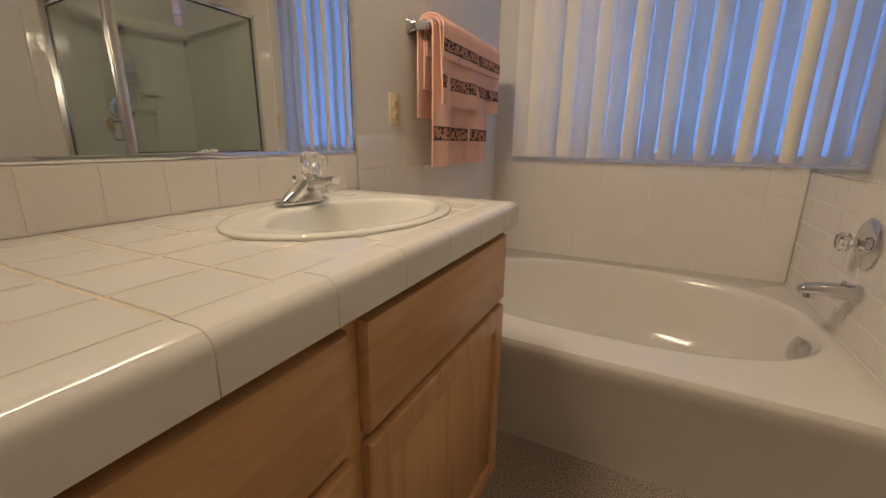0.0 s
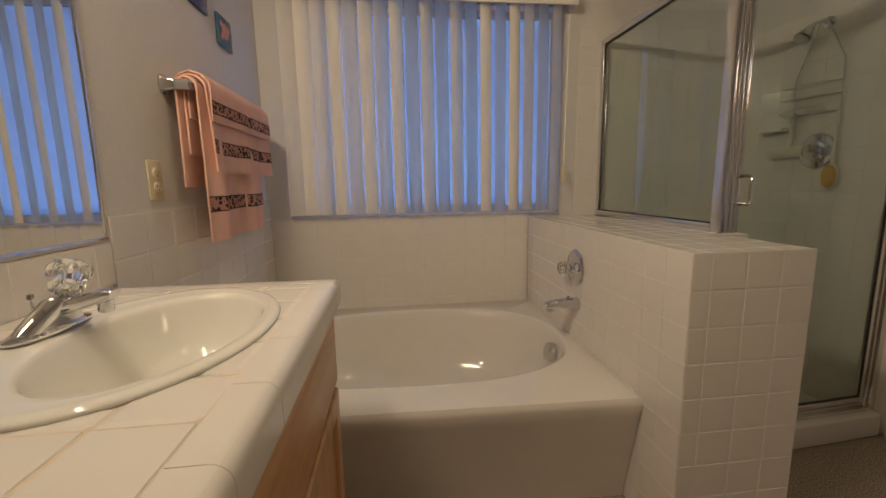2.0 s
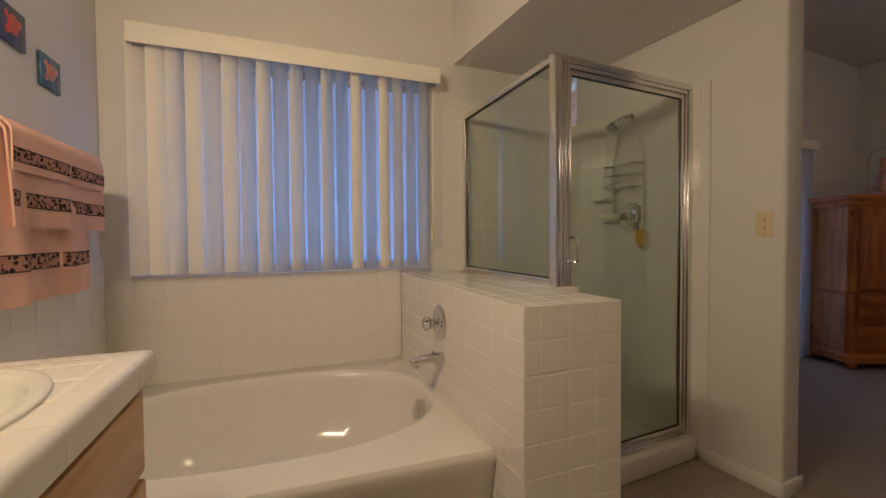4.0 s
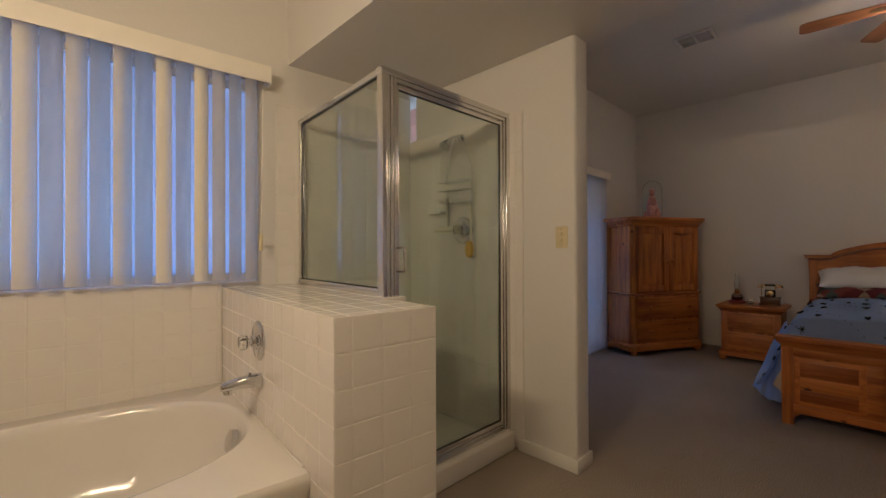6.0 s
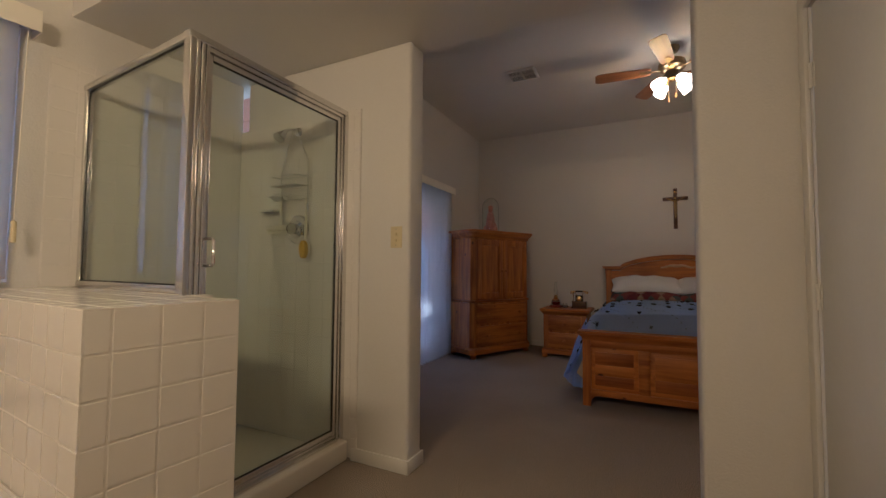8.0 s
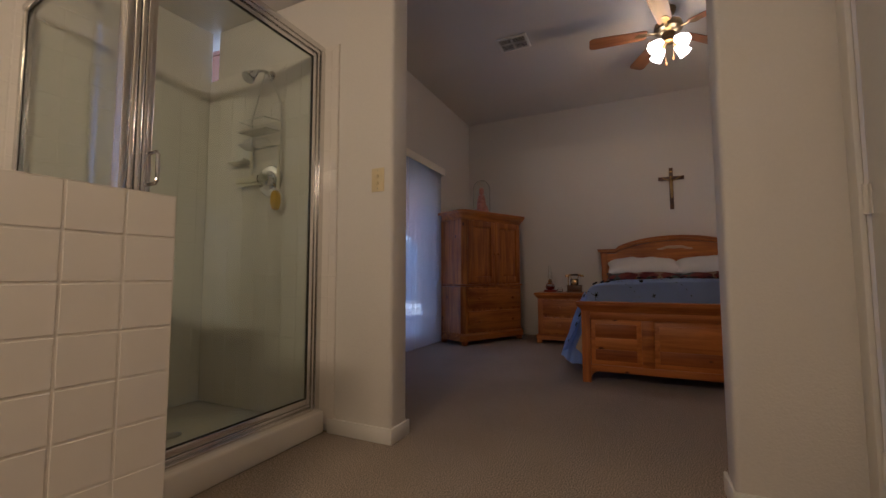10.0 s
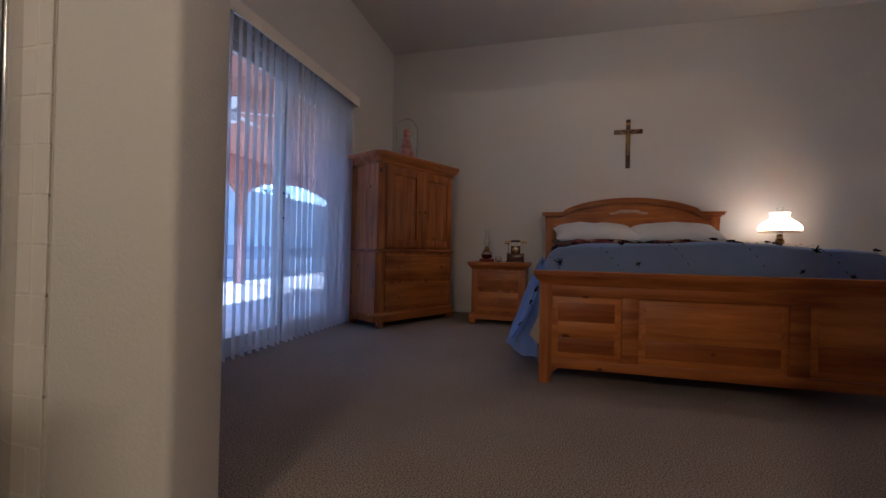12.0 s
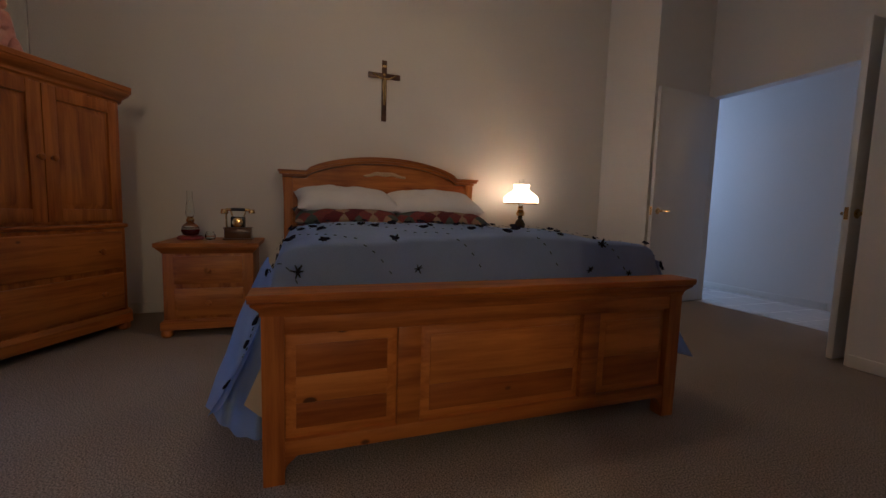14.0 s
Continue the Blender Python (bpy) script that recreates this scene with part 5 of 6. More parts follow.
single("statuette", join(lathe([(0.060, 0), (0.058, 0.02), (0.050, 0.05), (0.045, 0.15), (0.036, 0.22), (0.030, 0.25), (0.012, 0.262), (0.022, 0.275), (0.026, 0.295), (0.020, 0.318), (0.030, 0.326), (0.022, 0.345), (0.004, 0.36)], 20), moved(lathe([(0.030, 0), (0.028, 0.03), (0.02, 0.07), (0.012, 0.10), (0.002, 0.115)], 14), pose(-0.02, -0.055, 0.0)), moved(lathe([(0.028, 0), (0.024, 0.05), (0.010, 0.075), (0.0, 0.085)], 14), pose(0.01, 0.06, 0.0)), moved(lathe([(0.004, 0), (0.02, 0.02), (0.018, 0.07), (0.004, 0.10)], 12), pose(-0.03, -0.03, 0.14, 0, -12, 0))), PINK, "small pink and white plaster statuette under the glass dome", "statuette", m=pose(5.91, 2.50, 1.62) @ Matrix.Diagonal((1.3, 1.3, 1.0, 1)))

RED = material("red_oil", (0.25, 0.01, 0.01), 0.1, 0, 0.2, 20, 6, Transmission_Weight=0.4)
oil = thing("oil_lamp", pose(6.14, 1.672, 0.61), "glass oil lamp with red base on the nightstand", "lamp")
part("tray", lathe([(0.072, 0), (0.082, 0.006), (0.080, 0.020), (0.066, 0.030), (0, 0.030)], 28), material("red_wreath", (0.22, 0.02, 0.02), 0.6, 0, 0.6, 60, 30, 1.0, 80), oil)
part("fount", lathe([(0.030, 0.030), (0.050, 0.040), (0.058, 0.065), (0.050, 0.095), (0.028, 0.115), (0.020, 0.120)], 28), GLASS, oil, "clear glass fount")
part("fuel", lathe([(0.028, 0.034), (0.046, 0.042), (0.052, 0.060), (0.050, 0.072), (0, 0.072)], 24), RED, oil, "red lamp oil")
part("burner", lathe([(0.022, 0.120), (0.026, 0.128), (0.026, 0.140), (0.018, 0.150), (0.020, 0.160)], 20), BRASS, oil, "brass burner")
part("chimney", lathe([(0.021, 0.155), (0.028, 0.185), (0.024, 0.230), (0.017, 0.280), (0.018, 0.335), (0.0165, 0.335), (0.0155, 0.280), (0.022, 0.230), (0.026, 0.185), (0.019, 0.157)], 24), GLASS, oil, "clear glass chimney")
vase = thing("small_glass", pose(6.10, 1.545, 0.61), "small round glass votive on the nightstand", "glass")
part("cup", lathe([(0.022, 0), (0.032, 0.012), (0.034, 0.034), (0.024, 0.052), (0.022, 0.060), (0.020, 0.060), (0.022, 0.05), (0.031, 0.034), (0.028, 0.014), (0, 0.006)], 24), GLASS, vase)
phone = thing("antique_telephone", pose(6.15, 1.375, 0.61), "antique-style wooden telephone with brass cradle on the nightstand", "telephone")
DARKW = wood("dark_walnut", (0.12, 0.05, 0.022), (0.05, 0.02, 0.010), 1, 0, 0.3)
part("box", join(box(-0.06, 0.06, -0.095, 0.095, 0.0, 0.012, 0.003), box(-0.05, 0.05, -0.085, 0.085, 0.012, 0.080, 0.004), box(-0.055, 0.055, -0.090, 0.090, 0.080, 0.090, 0.003)), DARKW, phone)
CASE_BLACK = material("phone_enamel", (0.03, 0.03, 0.035), 0.25, 0, 0.1, 30, 6)
part("body", box(-0.035, 0.035, -0.045, 0.045, 0.090, 0.165, 0.006, 3), CASE_BLACK, phone)
part("dial", lathe([(0.034, 0), (0.034, 0.006), (0.026, 0.009), (0.012, 0.010), (0, 0.012)], 24, pose(-0.036, 0, 0.125, 0, -90, 0)), BRASS, phone, "brass dial")
part("cradle", join(tube([(0, -0.035, 0.165), (0, -0.045, 0.195), (0, -0.045, 0.205)], 0.005, 8), tube([(0, 0.035, 0.165), (0, 0.045, 0.195), (0, 0.045, 0.205)], 0.005, 8)), BRASS, phone)
part("handset", join(tube([(0, -0.075, 0.213), (0, 0, 0.216), (0, 0.075, 0.213)], [0.010, 0.009, 0.010], 10), lathe([(0.018, 0), (0.026, -0.025), (0.024, -0.035), (0, -0.036)], 16, pose(0, 0.088, 0.218)), lathe([(0.016, 0), (0.022, -0.02), (0.022, -0.028), (0, -0.03)], 16, pose(0, -0.088, 0.218))), BRASS, phone, "brass and black handset")
part("grip", tube([(0, -0.045, 0.2155), (0, 0.045, 0.2155)], 0.0115, 10), CASE_BLACK, phone, "black handset grip")
part("side_post", tube([(0.0, 0.075, 0.09), (0.0, 0.078, 0.20)], 0.006, 8), BRASS, phone)

MILK = glow("milk_glass", (1.0, 0.74, 0.44), 1.7)
ns, ln = MILK.node_tree.nodes, MILK.node_tree.links
through_glass, blend = ns.new("ShaderNodeBsdfTranslucent"), ns.new("ShaderNodeMixShader")
through_glass.inputs["Color"].default_value = (0.95, 0.88, 0.78, 1)
blend.inputs[0].default_value = 0.3
ln.new(ns["Principled BSDF"].outputs[0], blend.inputs[1])
ln.new(through_glass.outputs[0], blend.inputs[2])
ln.new(blend.outputs[0], ns["Material Output"].inputs["Surface"])
BRONZE = material("aged_bronze", (0.06, 0.045, 0.03), 0.35, 0.8, 0.3, 40, 12)
LX, LY = 6.31, -1.0
tl = thing("table_lamp", pose(LX, LY, 0.61), "hurricane table lamp with a lit milk-glass shade", "lamp")
part("base", lathe([(0.075, 0), (0.078, 0.008), (0.070, 0.018), (0.040, 0.026), (0.020, 0.045), (0.018, 0.06), (0.030, 0.075), (0.045, 0.105), (0.050, 0.140), (0.036, 0.175), (0.018, 0.195), (0.024, 0.205), (0.018, 0.215)], 28), BRONZE, tl)
part("font", lathe([(0.018, 0.215), (0.034, 0.225), (0.040, 0.245), (0.032, 0.268), (0.024, 0.275), (0.026, 0.30), (0.018, 0.315)], 24), BRASS, tl, "brass lamp font")
part("shade_ring", lathe([(0.150, 0.330), (0.160, 0.332), (0.160, 0.342), (0.150, 0.344)], 32), BRASS, tl, "brass shade ring")
shade = part("shade", loft([[(r * math.cos(6.28318 * i / 40), r * math.sin(6.28318 * i / 40), z) for i in range(40)] for r, z in ((0.156, 0.342), (0.163, 0.365), (0.156, 0.395), (0.125, 0.425), (0.092, 0.445), (0.074, 0.462), (0.068, 0.485), (0.075, 0.505), (0.078, 0.512))], False), MILK, tl, "glowing milk-glass shade", 60)
part("chimney", lathe([(0.020, 0.315), (0.030, 0.36), (0.024, 0.42), (0.022, 0.56), (0.0205, 0.56), (0.022, 0.42), (0.028, 0.36), (0.018, 0.316)], 20), GLASS, tl, "clear glass chimney")
bulb, bl = lamp("table_lamp_bulb", 'POINT', 5.0, (1.0, 0.58, 0.22), pose(LX, LY, 0.61 + 0.40))
bl.shadow_soft_size = 0.04

# ---- crucifix, vent, ceiling fan ----
cross = thing("crucifix", pose(6.62, 0.251, 0), "dark wooden crucifix with a metal figure on the wall", "crucifix")
part("upright", box(-0.020, 0, -0.022, 0.022, 1.635, 2.155, 0.004), DARKW, cross)
part("crossbar", box(-0.0215, -0.002, -0.142, 0.142, 2.000, 2.046, 0.004), DARKW, cross)
part("figure", join(tube([(-0.035, 0, 2.00), (-0.038, 0.004, 1.93), (-0.034, -0.002, 1.86), (-0.030, 0, 1.77)], [0.014, 0.017, 0.014, 0.007], 8), tube([(-0.028, -0.105, 2.035), (-0.034, -0.03, 1.995), (-0.034, 0.03, 1.995), (-0.028, 0.105, 2.035)], [0.005, 0.008, 0.008, 0.005], 8), lathe([(0.002, -0.016), (0.014, -0.004), (0.014, 0.008), (0.002, 0.018)], 12, pose(-0.036, 0.004, 2.025))), BRASS, cross, "small plain metal figure")
part("title_plate", box(-0.024, -0.020, -0.018, 0.018, 2.095, 2.115, 0.001), BRASS, cross, "small metal plate")

vent = thing("ceiling_vent", pose(4.71, 1.72, TOP), "white louvred air vent in the ceiling", "vent")
part("frame", join(box(-0.125, -0.100, -0.15, 0.15, -0.012, 0.004, 0.003), box(0.100, 0.125, -0.15, 0.15, -0.012, 0.004, 0.003), box(-0.100, 0.100, -0.15, -0.125, -0.012, 0.004, 0.003), box(-0.100, 0.100, 0.125, 0.15, -0.012, 0.004, 0.003), box(-0.1, 0.1, -0.008, 0.008, -0.010, 0.004), box(-0.008, 0.008, -0.125, 0.125, -0.009, 0.004)), TRIM, vent)
# flat black sheet on the ceiling gives the shade behind the slats
part("duct", box(-0.10, 0.10, -0.125, 0.125, -0.001, 0.003), BLACK, vent, "black sheet standing in for the shade behind the slats")
slat = mesh_of("slat", moved(box(-0.002, 0.002, -0.056, 0.056, -0.009, 0.009), pose(0, 0, 0, 0, 48, 0)), TRIM, 0)
for x in np.linspace(-0.088, 0.088, 9):
    for y in (-0.066, 0.066):
        ob = new("slat", slat)
        ob.parent = vent
        ob.matrix_local = pose(float(x), y, -0.006)

FX, FY = 4.78, 0.36
fan = thing("ceiling_fan", pose(FX, FY, TOP), "brass ceiling fan with oak blades and lit tulip shades", "ceiling fan")
ANTIQUE = material("antique_brass", (0.34, 0.25, 0.13), 0.28, 1, 0.25, 40, 10)
part("canopy", lathe([(0.065, 0), (0.066, -0.02), (0.050, -0.05), (0.020, -0.062)], 28), ANTIQUE, fan)
part("downrod", lathe([(0.012, -0.055), (0.012, -0.12)], 12), ANTIQUE, fan)
part("motor", lathe([(0.03, -0.105), (0.07, -0.115), (0.105, -0.135), (0.115, -0.165), (0.110, -0.195), (0.085, -0.215), (0.055, -0.225), (0.050, -0.265), (0.060, -0.275), (0.055, -0.300), (0.02, -0.31)], 32), ANTIQUE, fan)
OAK = wood("oak_blade", (0.30, 0.13, 0.05), (0.18, 0.07, 0.025), 0, 0, 0.4)
blade = mesh_of("blade", moved(loft([[(x, -w, 0.0), (x, w, 0.0), (x, w, 0.006), (x, -w, 0.006)] for x, w in ((0.17, 0.045), (0.20, 0.054), (0.45, 0.066), (0.60, 0.070), (0.635, 0.062), (0.65, 0.045))]), pose(0, 0, 0, 11, 0, 0)), OAK)
iron = mesh_of("blade_iron", join(box(0.09, 0.20, -0.012, 0.012, -0.004, 0.002, 0.002), loft([[(x, -w, -0.004), (x, w, -0.004), (x, w, 0.001), (x, -w, 0.001)] for x, w in ((0.17, 0.012), (0.20, 0.040), (0.25, 0.030), (0.265, 0.012))])), ANTIQUE)
for k in range(5):
    b = new("blade", blade)
    b.parent = fan
    b.matrix_local = pose(0, 0, -0.205, 0, 0, 90 + 72 * k + 6)
    tagged(b, "oak blade")
    i = new("blade_iron", iron)
    i.parent = b
TULIP = glow("frosted_tulip_glass", (1.0, 0.80, 0.58), 2.6)
for k in range(4):
    a = radians(38 + 90 * k)
    m = pose(0.055 * math.cos(a), 0.055 * math.sin(a), -0.290, 0, 0, 38 + 90 * k) @ pose(0, 0, 0, 0, 128, 0)
    part("light_arm", lathe([(0.012, -0.02), (0.016, 0.0), (0.024, 0.02), (0.026, 0.035)], 16, m), ANTIQUE, fan)
    part("tulip_shade", moved(loft([[((r + 0.003 * math.cos(6 * t)) * math.cos(t), (r + 0.003 * math.cos(6 * t)) * math.sin(t), z) for t in np.linspace(0, 2 * math.pi, 37)[:-1]] for r, z in ((0.022, 0.030), (0.036, 0.055), (0.044, 0.090), (0.046, 0.120), (0.052, 0.145))], False), m), TULIP, fan, "lit frosted tulip shade", 60)
for y, z in ((0.03, -0.47), (-0.03, -0.43)):
    part("pull_chain", tube([(0.0, y, -0.30), (0, y, z)], 0.0018, 6), ANTIQUE, fan)
    part("pull_fob", lathe([(0.003, 0), (0.008, -0.012), (0.008, -0.03), (0.003, -0.04)], 12, pose(0, y, z)), OAK, fan, "wooden pull")
fl, fd = lamp("fan_bulbs", 'POINT', 2.2, (1.0, 0.56, 0.17), pose(FX, FY, TOP - 0.46))
fd.shadow_soft_size = 0.09

# ---- doors to the hall ----
def leaf(name, label, m, sides):
    """A door leaf in its own frame: hinge at the origin, the leaf along +y, thickness along x."""
    d = structure(name, box(-0.0175, 0.0175, 0.005, 0.785, 0.012, 2.060, 0.002), DOOR, label, "door")
    d.matrix_world = m
    for s in sides:
        part("lever", join(lathe([(0.030, 0), (0.030, 0.005), (0.014, 0.010), (0.011, 0.040)], 20, pose(s * 0.0175, 0.715, 0.917, 0, 90 * s, 0)), tube([(s * 0.058, 0.715, 0.917), (s * 0.063, 0.695, 0.917), (s * 0.061, 0.605, 0.915)], 0.008, 8)), BRASS, d, "brass door handle")
    for z in (0.25, 1.02, 1.82):
        part("hinge", tube([(0.012, 0.0, z - 0.05), (0.012, 0.0, z + 0.05)], 0.007, 8), BRASS, d)
    part("latch_plate", box(-0.010, 0.010, 0.7845, 0.7865, 0.88, 0.955), BRASS, d, "brass latch plate")


leaf("door_2", "white flush bedroom door standing open against the recess", pose(6.000, -2.95, 0, 0, 0, 6.0), (-1,))
leaf("door_3", "white flush bedroom door standing open, seen edge on", pose(4.442, -2.95, 0), (1, -1))
structure("door_frame", join(box(6.024, 6.032, -3.072, -2.952, 0, 2.066), box(4.418, 4.424, -3.072, -2.952, 0, 2.066), box(4.424, 6.024, -3.072, -2.952, 2.062, 2.072)), TRIM, "white lining of the double doorway", "trim")
hf = scene.objects["hall_floor"]
HTILE = material("hall_tile", (0.66, 0.64, 0.60), 0.25, 0, 0.06, 20, 3, 0.05, 20, per_piece=0.3)
tile_field(hf, (0, 0, -0.004), (1, 0, 0), (0, 1, 0), steps(4.2, 7.4, 0.305), steps(-5.55, -2.96, 0.305), 0.006, 0.006, mat=HTILE)

# ---- sliding patio door and its blind ----
slider = structure("door_4", join(box(3.72, 3.765, 2.99, 3.09, 0.02, 2.06, 0.003), box(5.375, 5.42, 2.99, 3.09, 0.02, 2.06, 0.003), box(3.765, 5.375, 2.99, 3.09, 2.02, 2.06, 0.003), box(3.72, 5.42, 2.985, 3.095, 0.0, 0.03, 0.003)), TRIM, "white framed sliding glass patio door", "door")
for name, x0, x1, y in (("sliding_panel", 3.765, 4.62, 3.015), ("fixed_panel", 4.56, 5.375, 3.06)):
    p = part(name, join(box(x0, x0 + 0.06, y - 0.016, y + 0.016, 0.03, 2.02, 0.003), box(x1 - 0.06, x1, y - 0.016, y + 0.016, 0.03, 2.02, 0.003), box(x0 + 0.06, x1 - 0.06, y - 0.016, y + 0.016, 0.03, 0.12, 0.003), box(x0 + 0.06, x1 - 0.06, y - 0.016, y + 0.016, 1.955, 2.02, 0.003)), TRIM, slider)
    g = part("pane", box(x0 + 0.058, x1 - 0.058, y - 0.003, y + 0.003, 0.118, 1.957), GLASS, p, "clear glass pane")
    g.visible_shadow = False
    if name == "sliding_panel":
        part("door_handle", tube([(4.59, y - 0.016, 0.93), (4.59, y - 0.06, 0.94), (4.59, y - 0.06, 1.11), (4.59, y - 0.016, 1.12)], 0.008, 8), BLACK, p, "dark pull handle")

sheers = thing("patio_blind", pose(0, 0, 0), "sheer white vertical blind hanging before the patio door", "blind")
part("valance", join(box(3.62, 5.475, 2.826, 2.832, 2.072, 2.160, 0.002), box(3.62, 3.626, 2.832, 2.95, 2.072, 2.160), box(5.469, 5.475, 2.832, 2.95, 2.072, 2.160), box(3.626, 5.469, 2.832, 2.95, 2.150, 2.156)), VANE, sheers, "cream valance")
part("headrail", box(3.66, 5.45, 2.875, 2.915, 2.105, 2.135, 0.003), ALU, sheers)
sheer = vane_mesh("vane", 0.089, 0.022, 2.105, SHEER, 0.010)
clip = mesh_of("carrier", box(-0.012, 0.012, -0.003, 0.003, 2.085, 2.106), BLACK, 0)
for i in range(25):
    x = 3.70 + 0.0715 * i
    ob = new("vane", sheer)
    ob.parent = sheers
    ob.matrix_local = pose(x, 2.885, 0, 0, 0, 56 + random.gauss(0, 3.0))
    c = new("carrier", clip)
    c.parent = ob
part("pull_cord", tube([(4.60, 2.86, 2.1), (4.60, 2.855, 1.15)], 0.003, 6), VANE, sheers)

# ---- television corner ----
stand = thing("tv_stand", pose(3.15, 2.925, 0, 0, 0, 180), "honey pine television stand in the corner", "stand")
part("case", box(0.012, 0.365, 0.012, 0.63, 0.05, 0.78, 0.003), PINE[1], stand)
part("top", cornice(0.012, 0.345, 0.012, 0.62, [(0.770, 0.0), (0.785, 0.008), (0.805, 0.020), (0.815, 0.028), (0.845, 0.030), (0.850, 0.026)]), PINE[1], stand)
part("base", cornice(0.012, 0.355, 0.012, 0.62, [(0.0, 0.010), (0.06, 0.010), (0.075, 0.0)]), PINE[1], stand)
for z0, z1 in ((0.10, 0.40), (0.43, 0.73)):
    d = front_panel("drawer", 0.012, 0.06, 0.57, z0, z1, PINE[1], stand)
    knob(d, -0.004, 0.32, (z0 + z1) / 2)
tv = thing("television", pose(3.13, 2.60, 0.85), "dark tube television with a curved screen on the stand", "television")
CASE = material("tv_plastic", (0.02, 0.02, 0.023), 0.4, 0, 0.15, 40, 6)
part("case", loft([[(x, -w, z0), (x, w, z0), (x, w, z1), (x, -w, z1)] for x, w, z0, z1 in ((-0.35, 0.16, 0.08, 0.40), (-0.20, 0.24, 0.03, 0.50), (-0.02, 0.29, 0.0, 0.54), (0.0, 0.29, 0.0, 0.54))]), CASE, tv)
part("bezel", join(box(0, 0.02, -0.29, -0.25, 0, 0.54, 0.006), box(0, 0.02, 0.25, 0.29, 0, 0.54, 0.006), box(0, 0.02, -0.25, 0.25, 0, 0.10, 0.006), box(0, 0.02, -0.25, 0.25, 0.49, 0.54, 0.006)), CASE, tv)
part("screen", grid(lambda u, v: (0.004 + 0.028 * math.sin(math.pi * u) ** 0.7 * math.sin(math.pi * v) ** 0.7, -0.25 + 0.5 * u, 0.10 + 0.39 * v), 16, 14), material("dark_screen", (0.02, 0.022, 0.026), 0.08, 0, 0.1, 20, 4), tv, "dark glossy curved screen", 60)

# ---- outside ----
GRAVEL = material("gravel", (0.30, 0.26, 0.24), 0.95, 0, 0.5, 30, 1.5, 1.0, 45)
CONCRETE = material("concrete", (0.46, 0.45, 0.43), 0.85, 0, 0.15, 40, 1.2, 0.3, 60)
STUCCO = material("pink_brown_wood", (0.42, 0.20, 0.14), 0.75, 0, 0.2, 30, 2, 0.3, 50)
BLOCK = material("grey_block", (0.44, 0.45, 0.47), 0.9, 0, 0.15, 25, 2, 0.5, 40, per_piece=0.3)
LEAF = material("leaf", (0.05, 0.11, 0.05), 0.6, 0, 0.4, 20, 5)

ys = [-600, -12, 3.4, 10.0, 10.2, 12.2, 13.5, 40, 600]
zs = [-0.14, -0.14, -0.14, -0.14, 0.35, 0.80, 0.85, 0.9, 0.9]
bm = bmesh.new()
rows = [[bm.verts.new((x, y, z)) for x in (-600, -8, 0, 6, 12, 30, 600)] for y, z in zip(ys, zs)]
for a, b in zip(rows, rows[1:]):
    for i in range(6):
        bm.faces.new((a[i], a[i + 1], b[i + 1], b[i]))
structure("ground", bm, GRAVEL, "brown gravel yard rising behind the patio", "ground")
slab = structure("pavement", join(*[box(-2 + 2.4 * i + 0.006, -2 + 2.4 * (i + 1) - 0.006, y0 + 0.006, y1 - 0.006, -0.2, -0.05, 0.006) for i in range(6) for y0, y1 in ((3.40, 5.6), (5.6, 7.8))]), CONCRETE, "concrete patio slabs, partly in sun", "pavement")
structure("step_slab", box(3.6, 5.6, 3.10, 3.40, -0.14, -0.03, 0.006), CONCRETE, "concrete step at the patio door", "pavement")
roof = thing("patio_roof", pose(0, 0, 0), "pinkish brown board patio roof on posts, with an unseen end added as a sunshade", "roof")
# the shorter boards are out of view, added to keep sun off the bathroom window
for i in range(34):
    part("board", box(-2 + 0.455 * i, -2 + 0.455 * (i + 1) - 0.012, 3.40, 7.75 if i > 9 else 6.2, 2.62, 2.65), STUCCO, roof)
# unseen sheet added over the boards to block sun through their gaps
part("deck", join(box(2.5, 13.6, 3.40, 7.80, 2.651, 2.69), box(-2, 2.5, 3.40, 6.2, 2.651, 2.69)), STUCCO, roof)
part("beam", box(2.5, 13.6, 7.35, 7.50, 2.34, 2.62, 0.01), STUCCO, roof)
for x in (2.7, 9.2, 13.4):
    part("post", box(x - 0.07, x + 0.07, 7.355, 7.495, -0.05, 2.34, 0.01), STUCCO, roof)
    for s in (-1, 1):
        part("brace", prism([(x + s * 0.07, 2.34), (x + s * 0.07, 1.80), (x + s * 0.25, 1.98), (x + s * 0.60, 2.14), (x + s * 1.2, 2.25), (x + s * 2.0, 2.34)], 1, 7.37, 7.48), STUCCO, roof)
part("house_ledger", box(-2, 11.6, 3.40, 3.46, 2.50, 2.62), STUCCO, roof)
structure("wall_outside", join(box(-2, -0.60, 3.40, 3.44, -0.14, 3.2), box(-2, 11.6, 3.401, 3.44, 2.66, 3.2)), STUCCO, "stucco house wall over the patio", "wall")
WFAN = material("white_fan_paint", (0.72, 0.72, 0.72), 0.5, 0, 0.05, 20, 3)
pf = thing("patio_fan", pose(6.2, 5.0, 2.62), "white ceiling fan under the patio roof", "ceiling fan")
part("motor", lathe([(0.05, 0), (0.05, -0.04), (0.014, -0.05), (0.014, -0.13), (0.10, -0.15), (0.11, -0.21), (0.07, -0.24), (0.09, -0.27), (0.08, -0.32), (0.02, -0.34)], 24), WFAN, pf)
pb = mesh_of("blade", loft([[(x, -w, 0), (x, w, 0), (x, w, 0.008), (x, -w, 0.008)] for x, w in ((0.10, 0.03), (0.2, 0.06), (0.55, 0.07), (0.62, 0.05))]), WFAN)
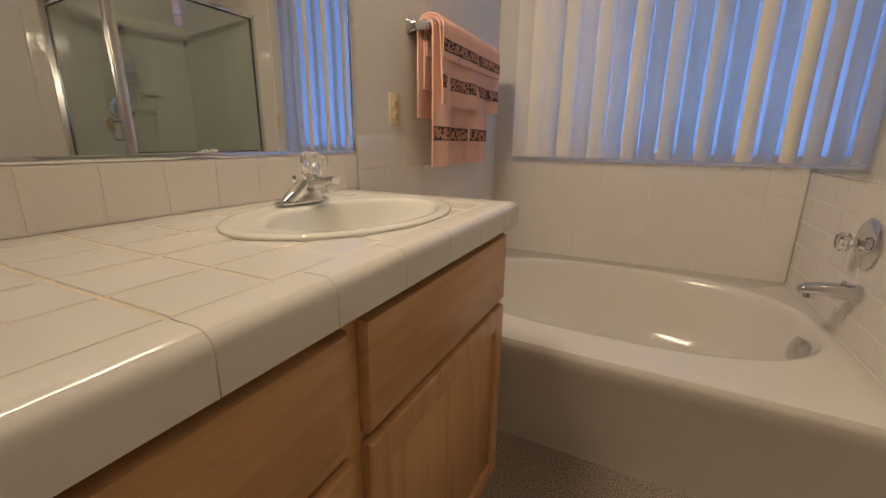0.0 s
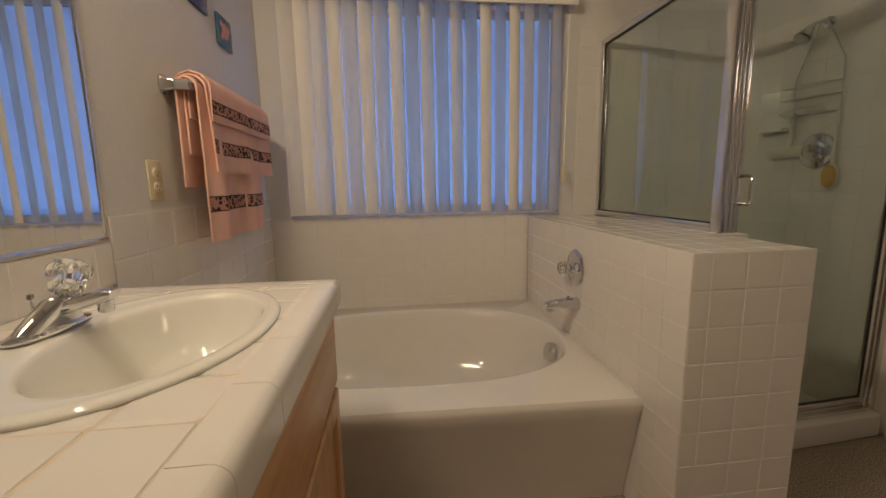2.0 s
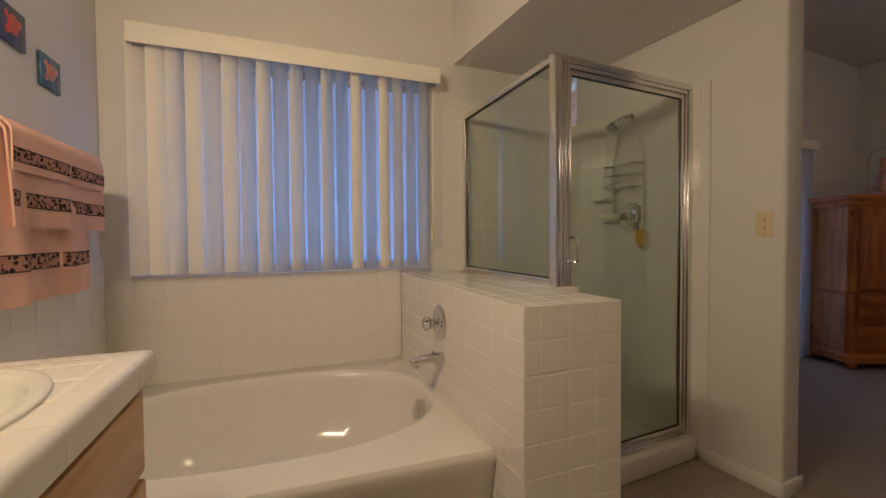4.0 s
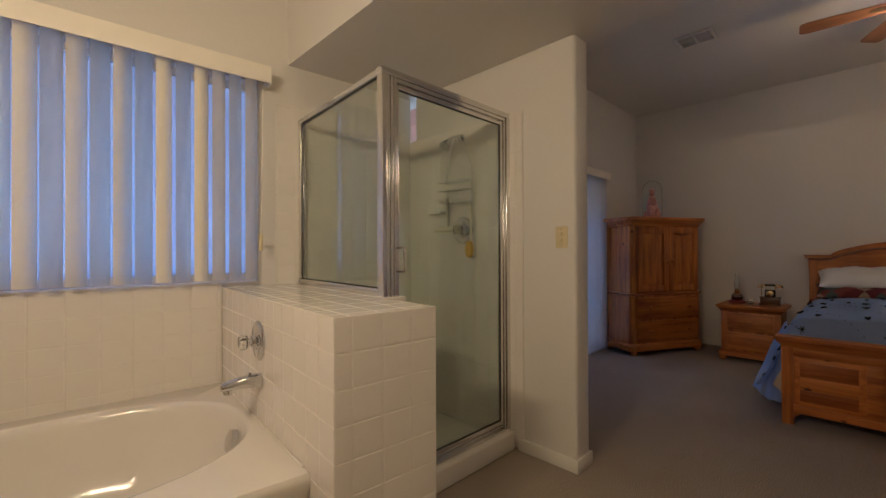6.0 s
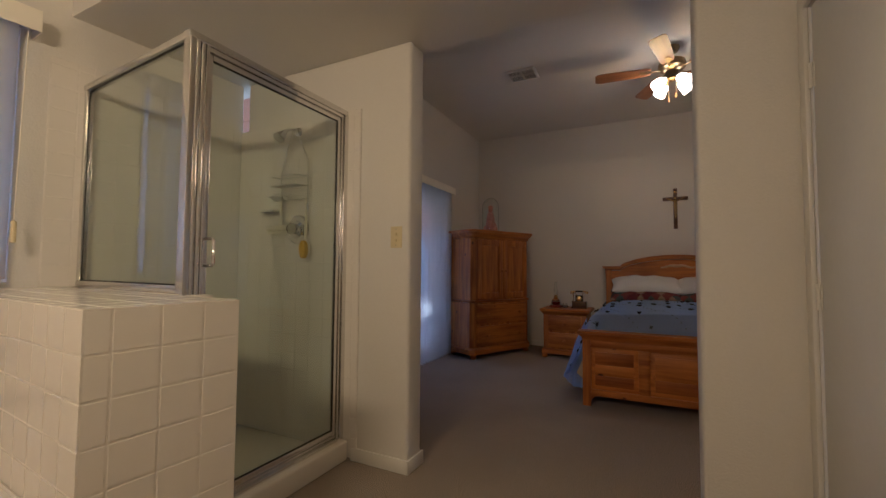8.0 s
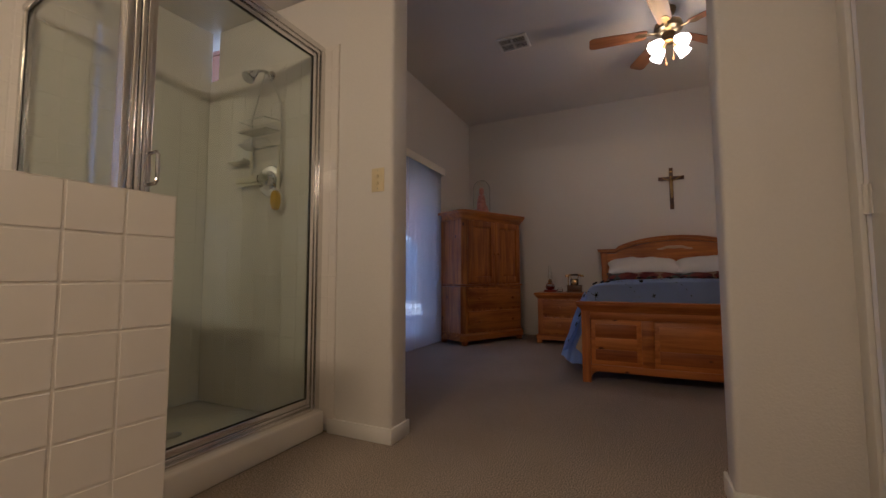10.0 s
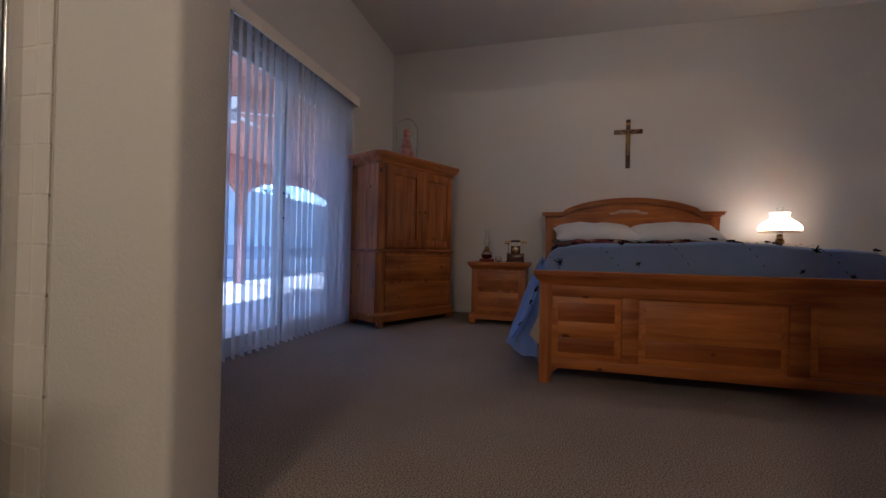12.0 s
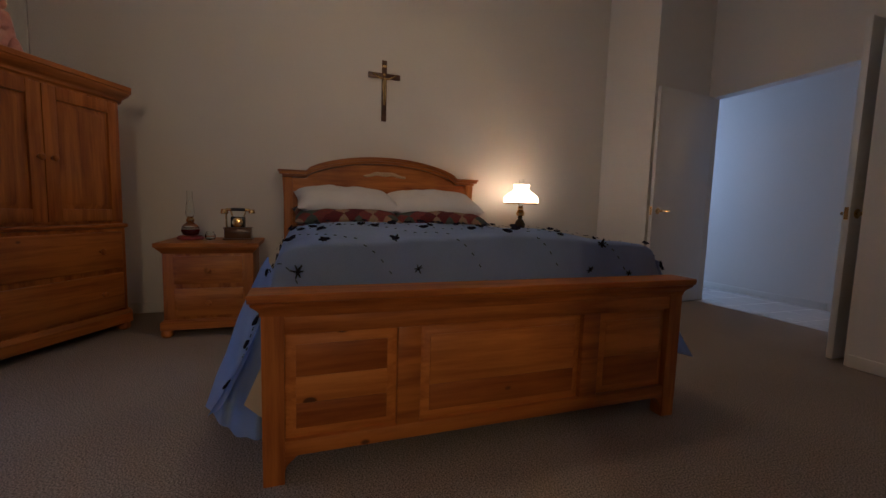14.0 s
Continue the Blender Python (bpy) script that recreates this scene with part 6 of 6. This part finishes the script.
for k in range(5):
    b = new("blade", pb)
    b.parent = pf
    b.matrix_local = pose(0, 0, -0.20, 10, 0, 72 * k + 10)
fence = structure("garden_wall", join(box(2, 14.6, 12.30, 12.42, 0.75, 3.55), box(14.6, 30, 12.30, 12.42, 0.75, 2.95)), BLOCK, "grey block garden wall above a gravel bank", "wall")
blockm = mesh_of("block", box(0.004, 0.396, -0.012, 0, 0.004, 0.196, 0.004, 1), BLOCK)
for r in range(14):
    for c in range(22):
        ob = new("block", blockm)
        ob.parent = fence
        ob.matrix_local = pose(6.0 + 0.4 * c + 0.2 * (r % 2), 12.30, 0.75 + 0.2 * r)
structure("retaining_wall", box(2, 24, 9.98, 10.14, -0.14, 0.38, 0.01), CONCRETE, "low concrete retaining wall", "wall")
pot = thing("plant_pot", pose(8.1, 8.6, -0.14), "white round plant pot on the gravel", "pot")
part("bowl", lathe([(0.10, 0), (0.12, 0.03), (0.20, 0.25), (0.24, 0.36), (0.25, 0.40), (0.22, 0.40), (0.20, 0.36), (0, 0.34)], 24), WFAN, pot)
rnd = random.Random(11)
for x, y, r in ((8.3, 12.9, 0.85), (9.5, 13.0, 0.9), (10.8, 12.9, 0.9), (12.1, 13.0, 0.95), (19.5, 15.5, 1.2)):
    bush = thing("shrub", pose(x, y, 0.85), "green shrub behind the garden wall", "shrub", "shrubs behind the wall")
    part("trunk", join(*[tube([(0, 0, 0), (0.1 * math.cos(k), 0.1 * math.sin(k), 0.7), (0.35 * r * math.cos(k), 0.35 * r * math.sin(k), 2.4)], [0.04, 0.03, 0.012], 6) for k in range(4)]), STUCCO, bush)
    leaves = bmesh.new()
    for k in range(900):
        d = Vector((rnd.gauss(0, 1), rnd.gauss(0, 1), rnd.gauss(0, 0.7))).normalized() * r * rnd.uniform(0.45, 1.0) * (1 + 0.25 * math.sin(5 * k))
        c = Vector((0, 0, 2.5)) + d
        a, b = Vector((rnd.uniform(-1, 1), rnd.uniform(-1, 1), rnd.uniform(-1, 1))).normalized(), Vector((rnd.uniform(-1, 1), rnd.uniform(-1, 1), rnd.uniform(-1, 1))).normalized()
        s = rnd.uniform(0.04, 0.09)
        leaves.faces.new([leaves.verts.new(c + p) for p in (a * s, b * s * 0.5, -a * s, -b * s * 0.5)])
    part("crown", leaves, LEAF, bush, "", 0)
single("hills", grid(lambda u, v: (-60 + 300 * u, 160 + 30 * v, -1 + v * (9 + 7 * noise.noise((u * 6, 0.2, 0)) + 2 * noise.noise((u * 25, 0.7, 0)))), 80, 4), material("far_hill", (0.16, 0.15, 0.16), 1, 0, 0.3, 0.3, 0.05), "hazy desert hills far away", "hills", "", "structure")
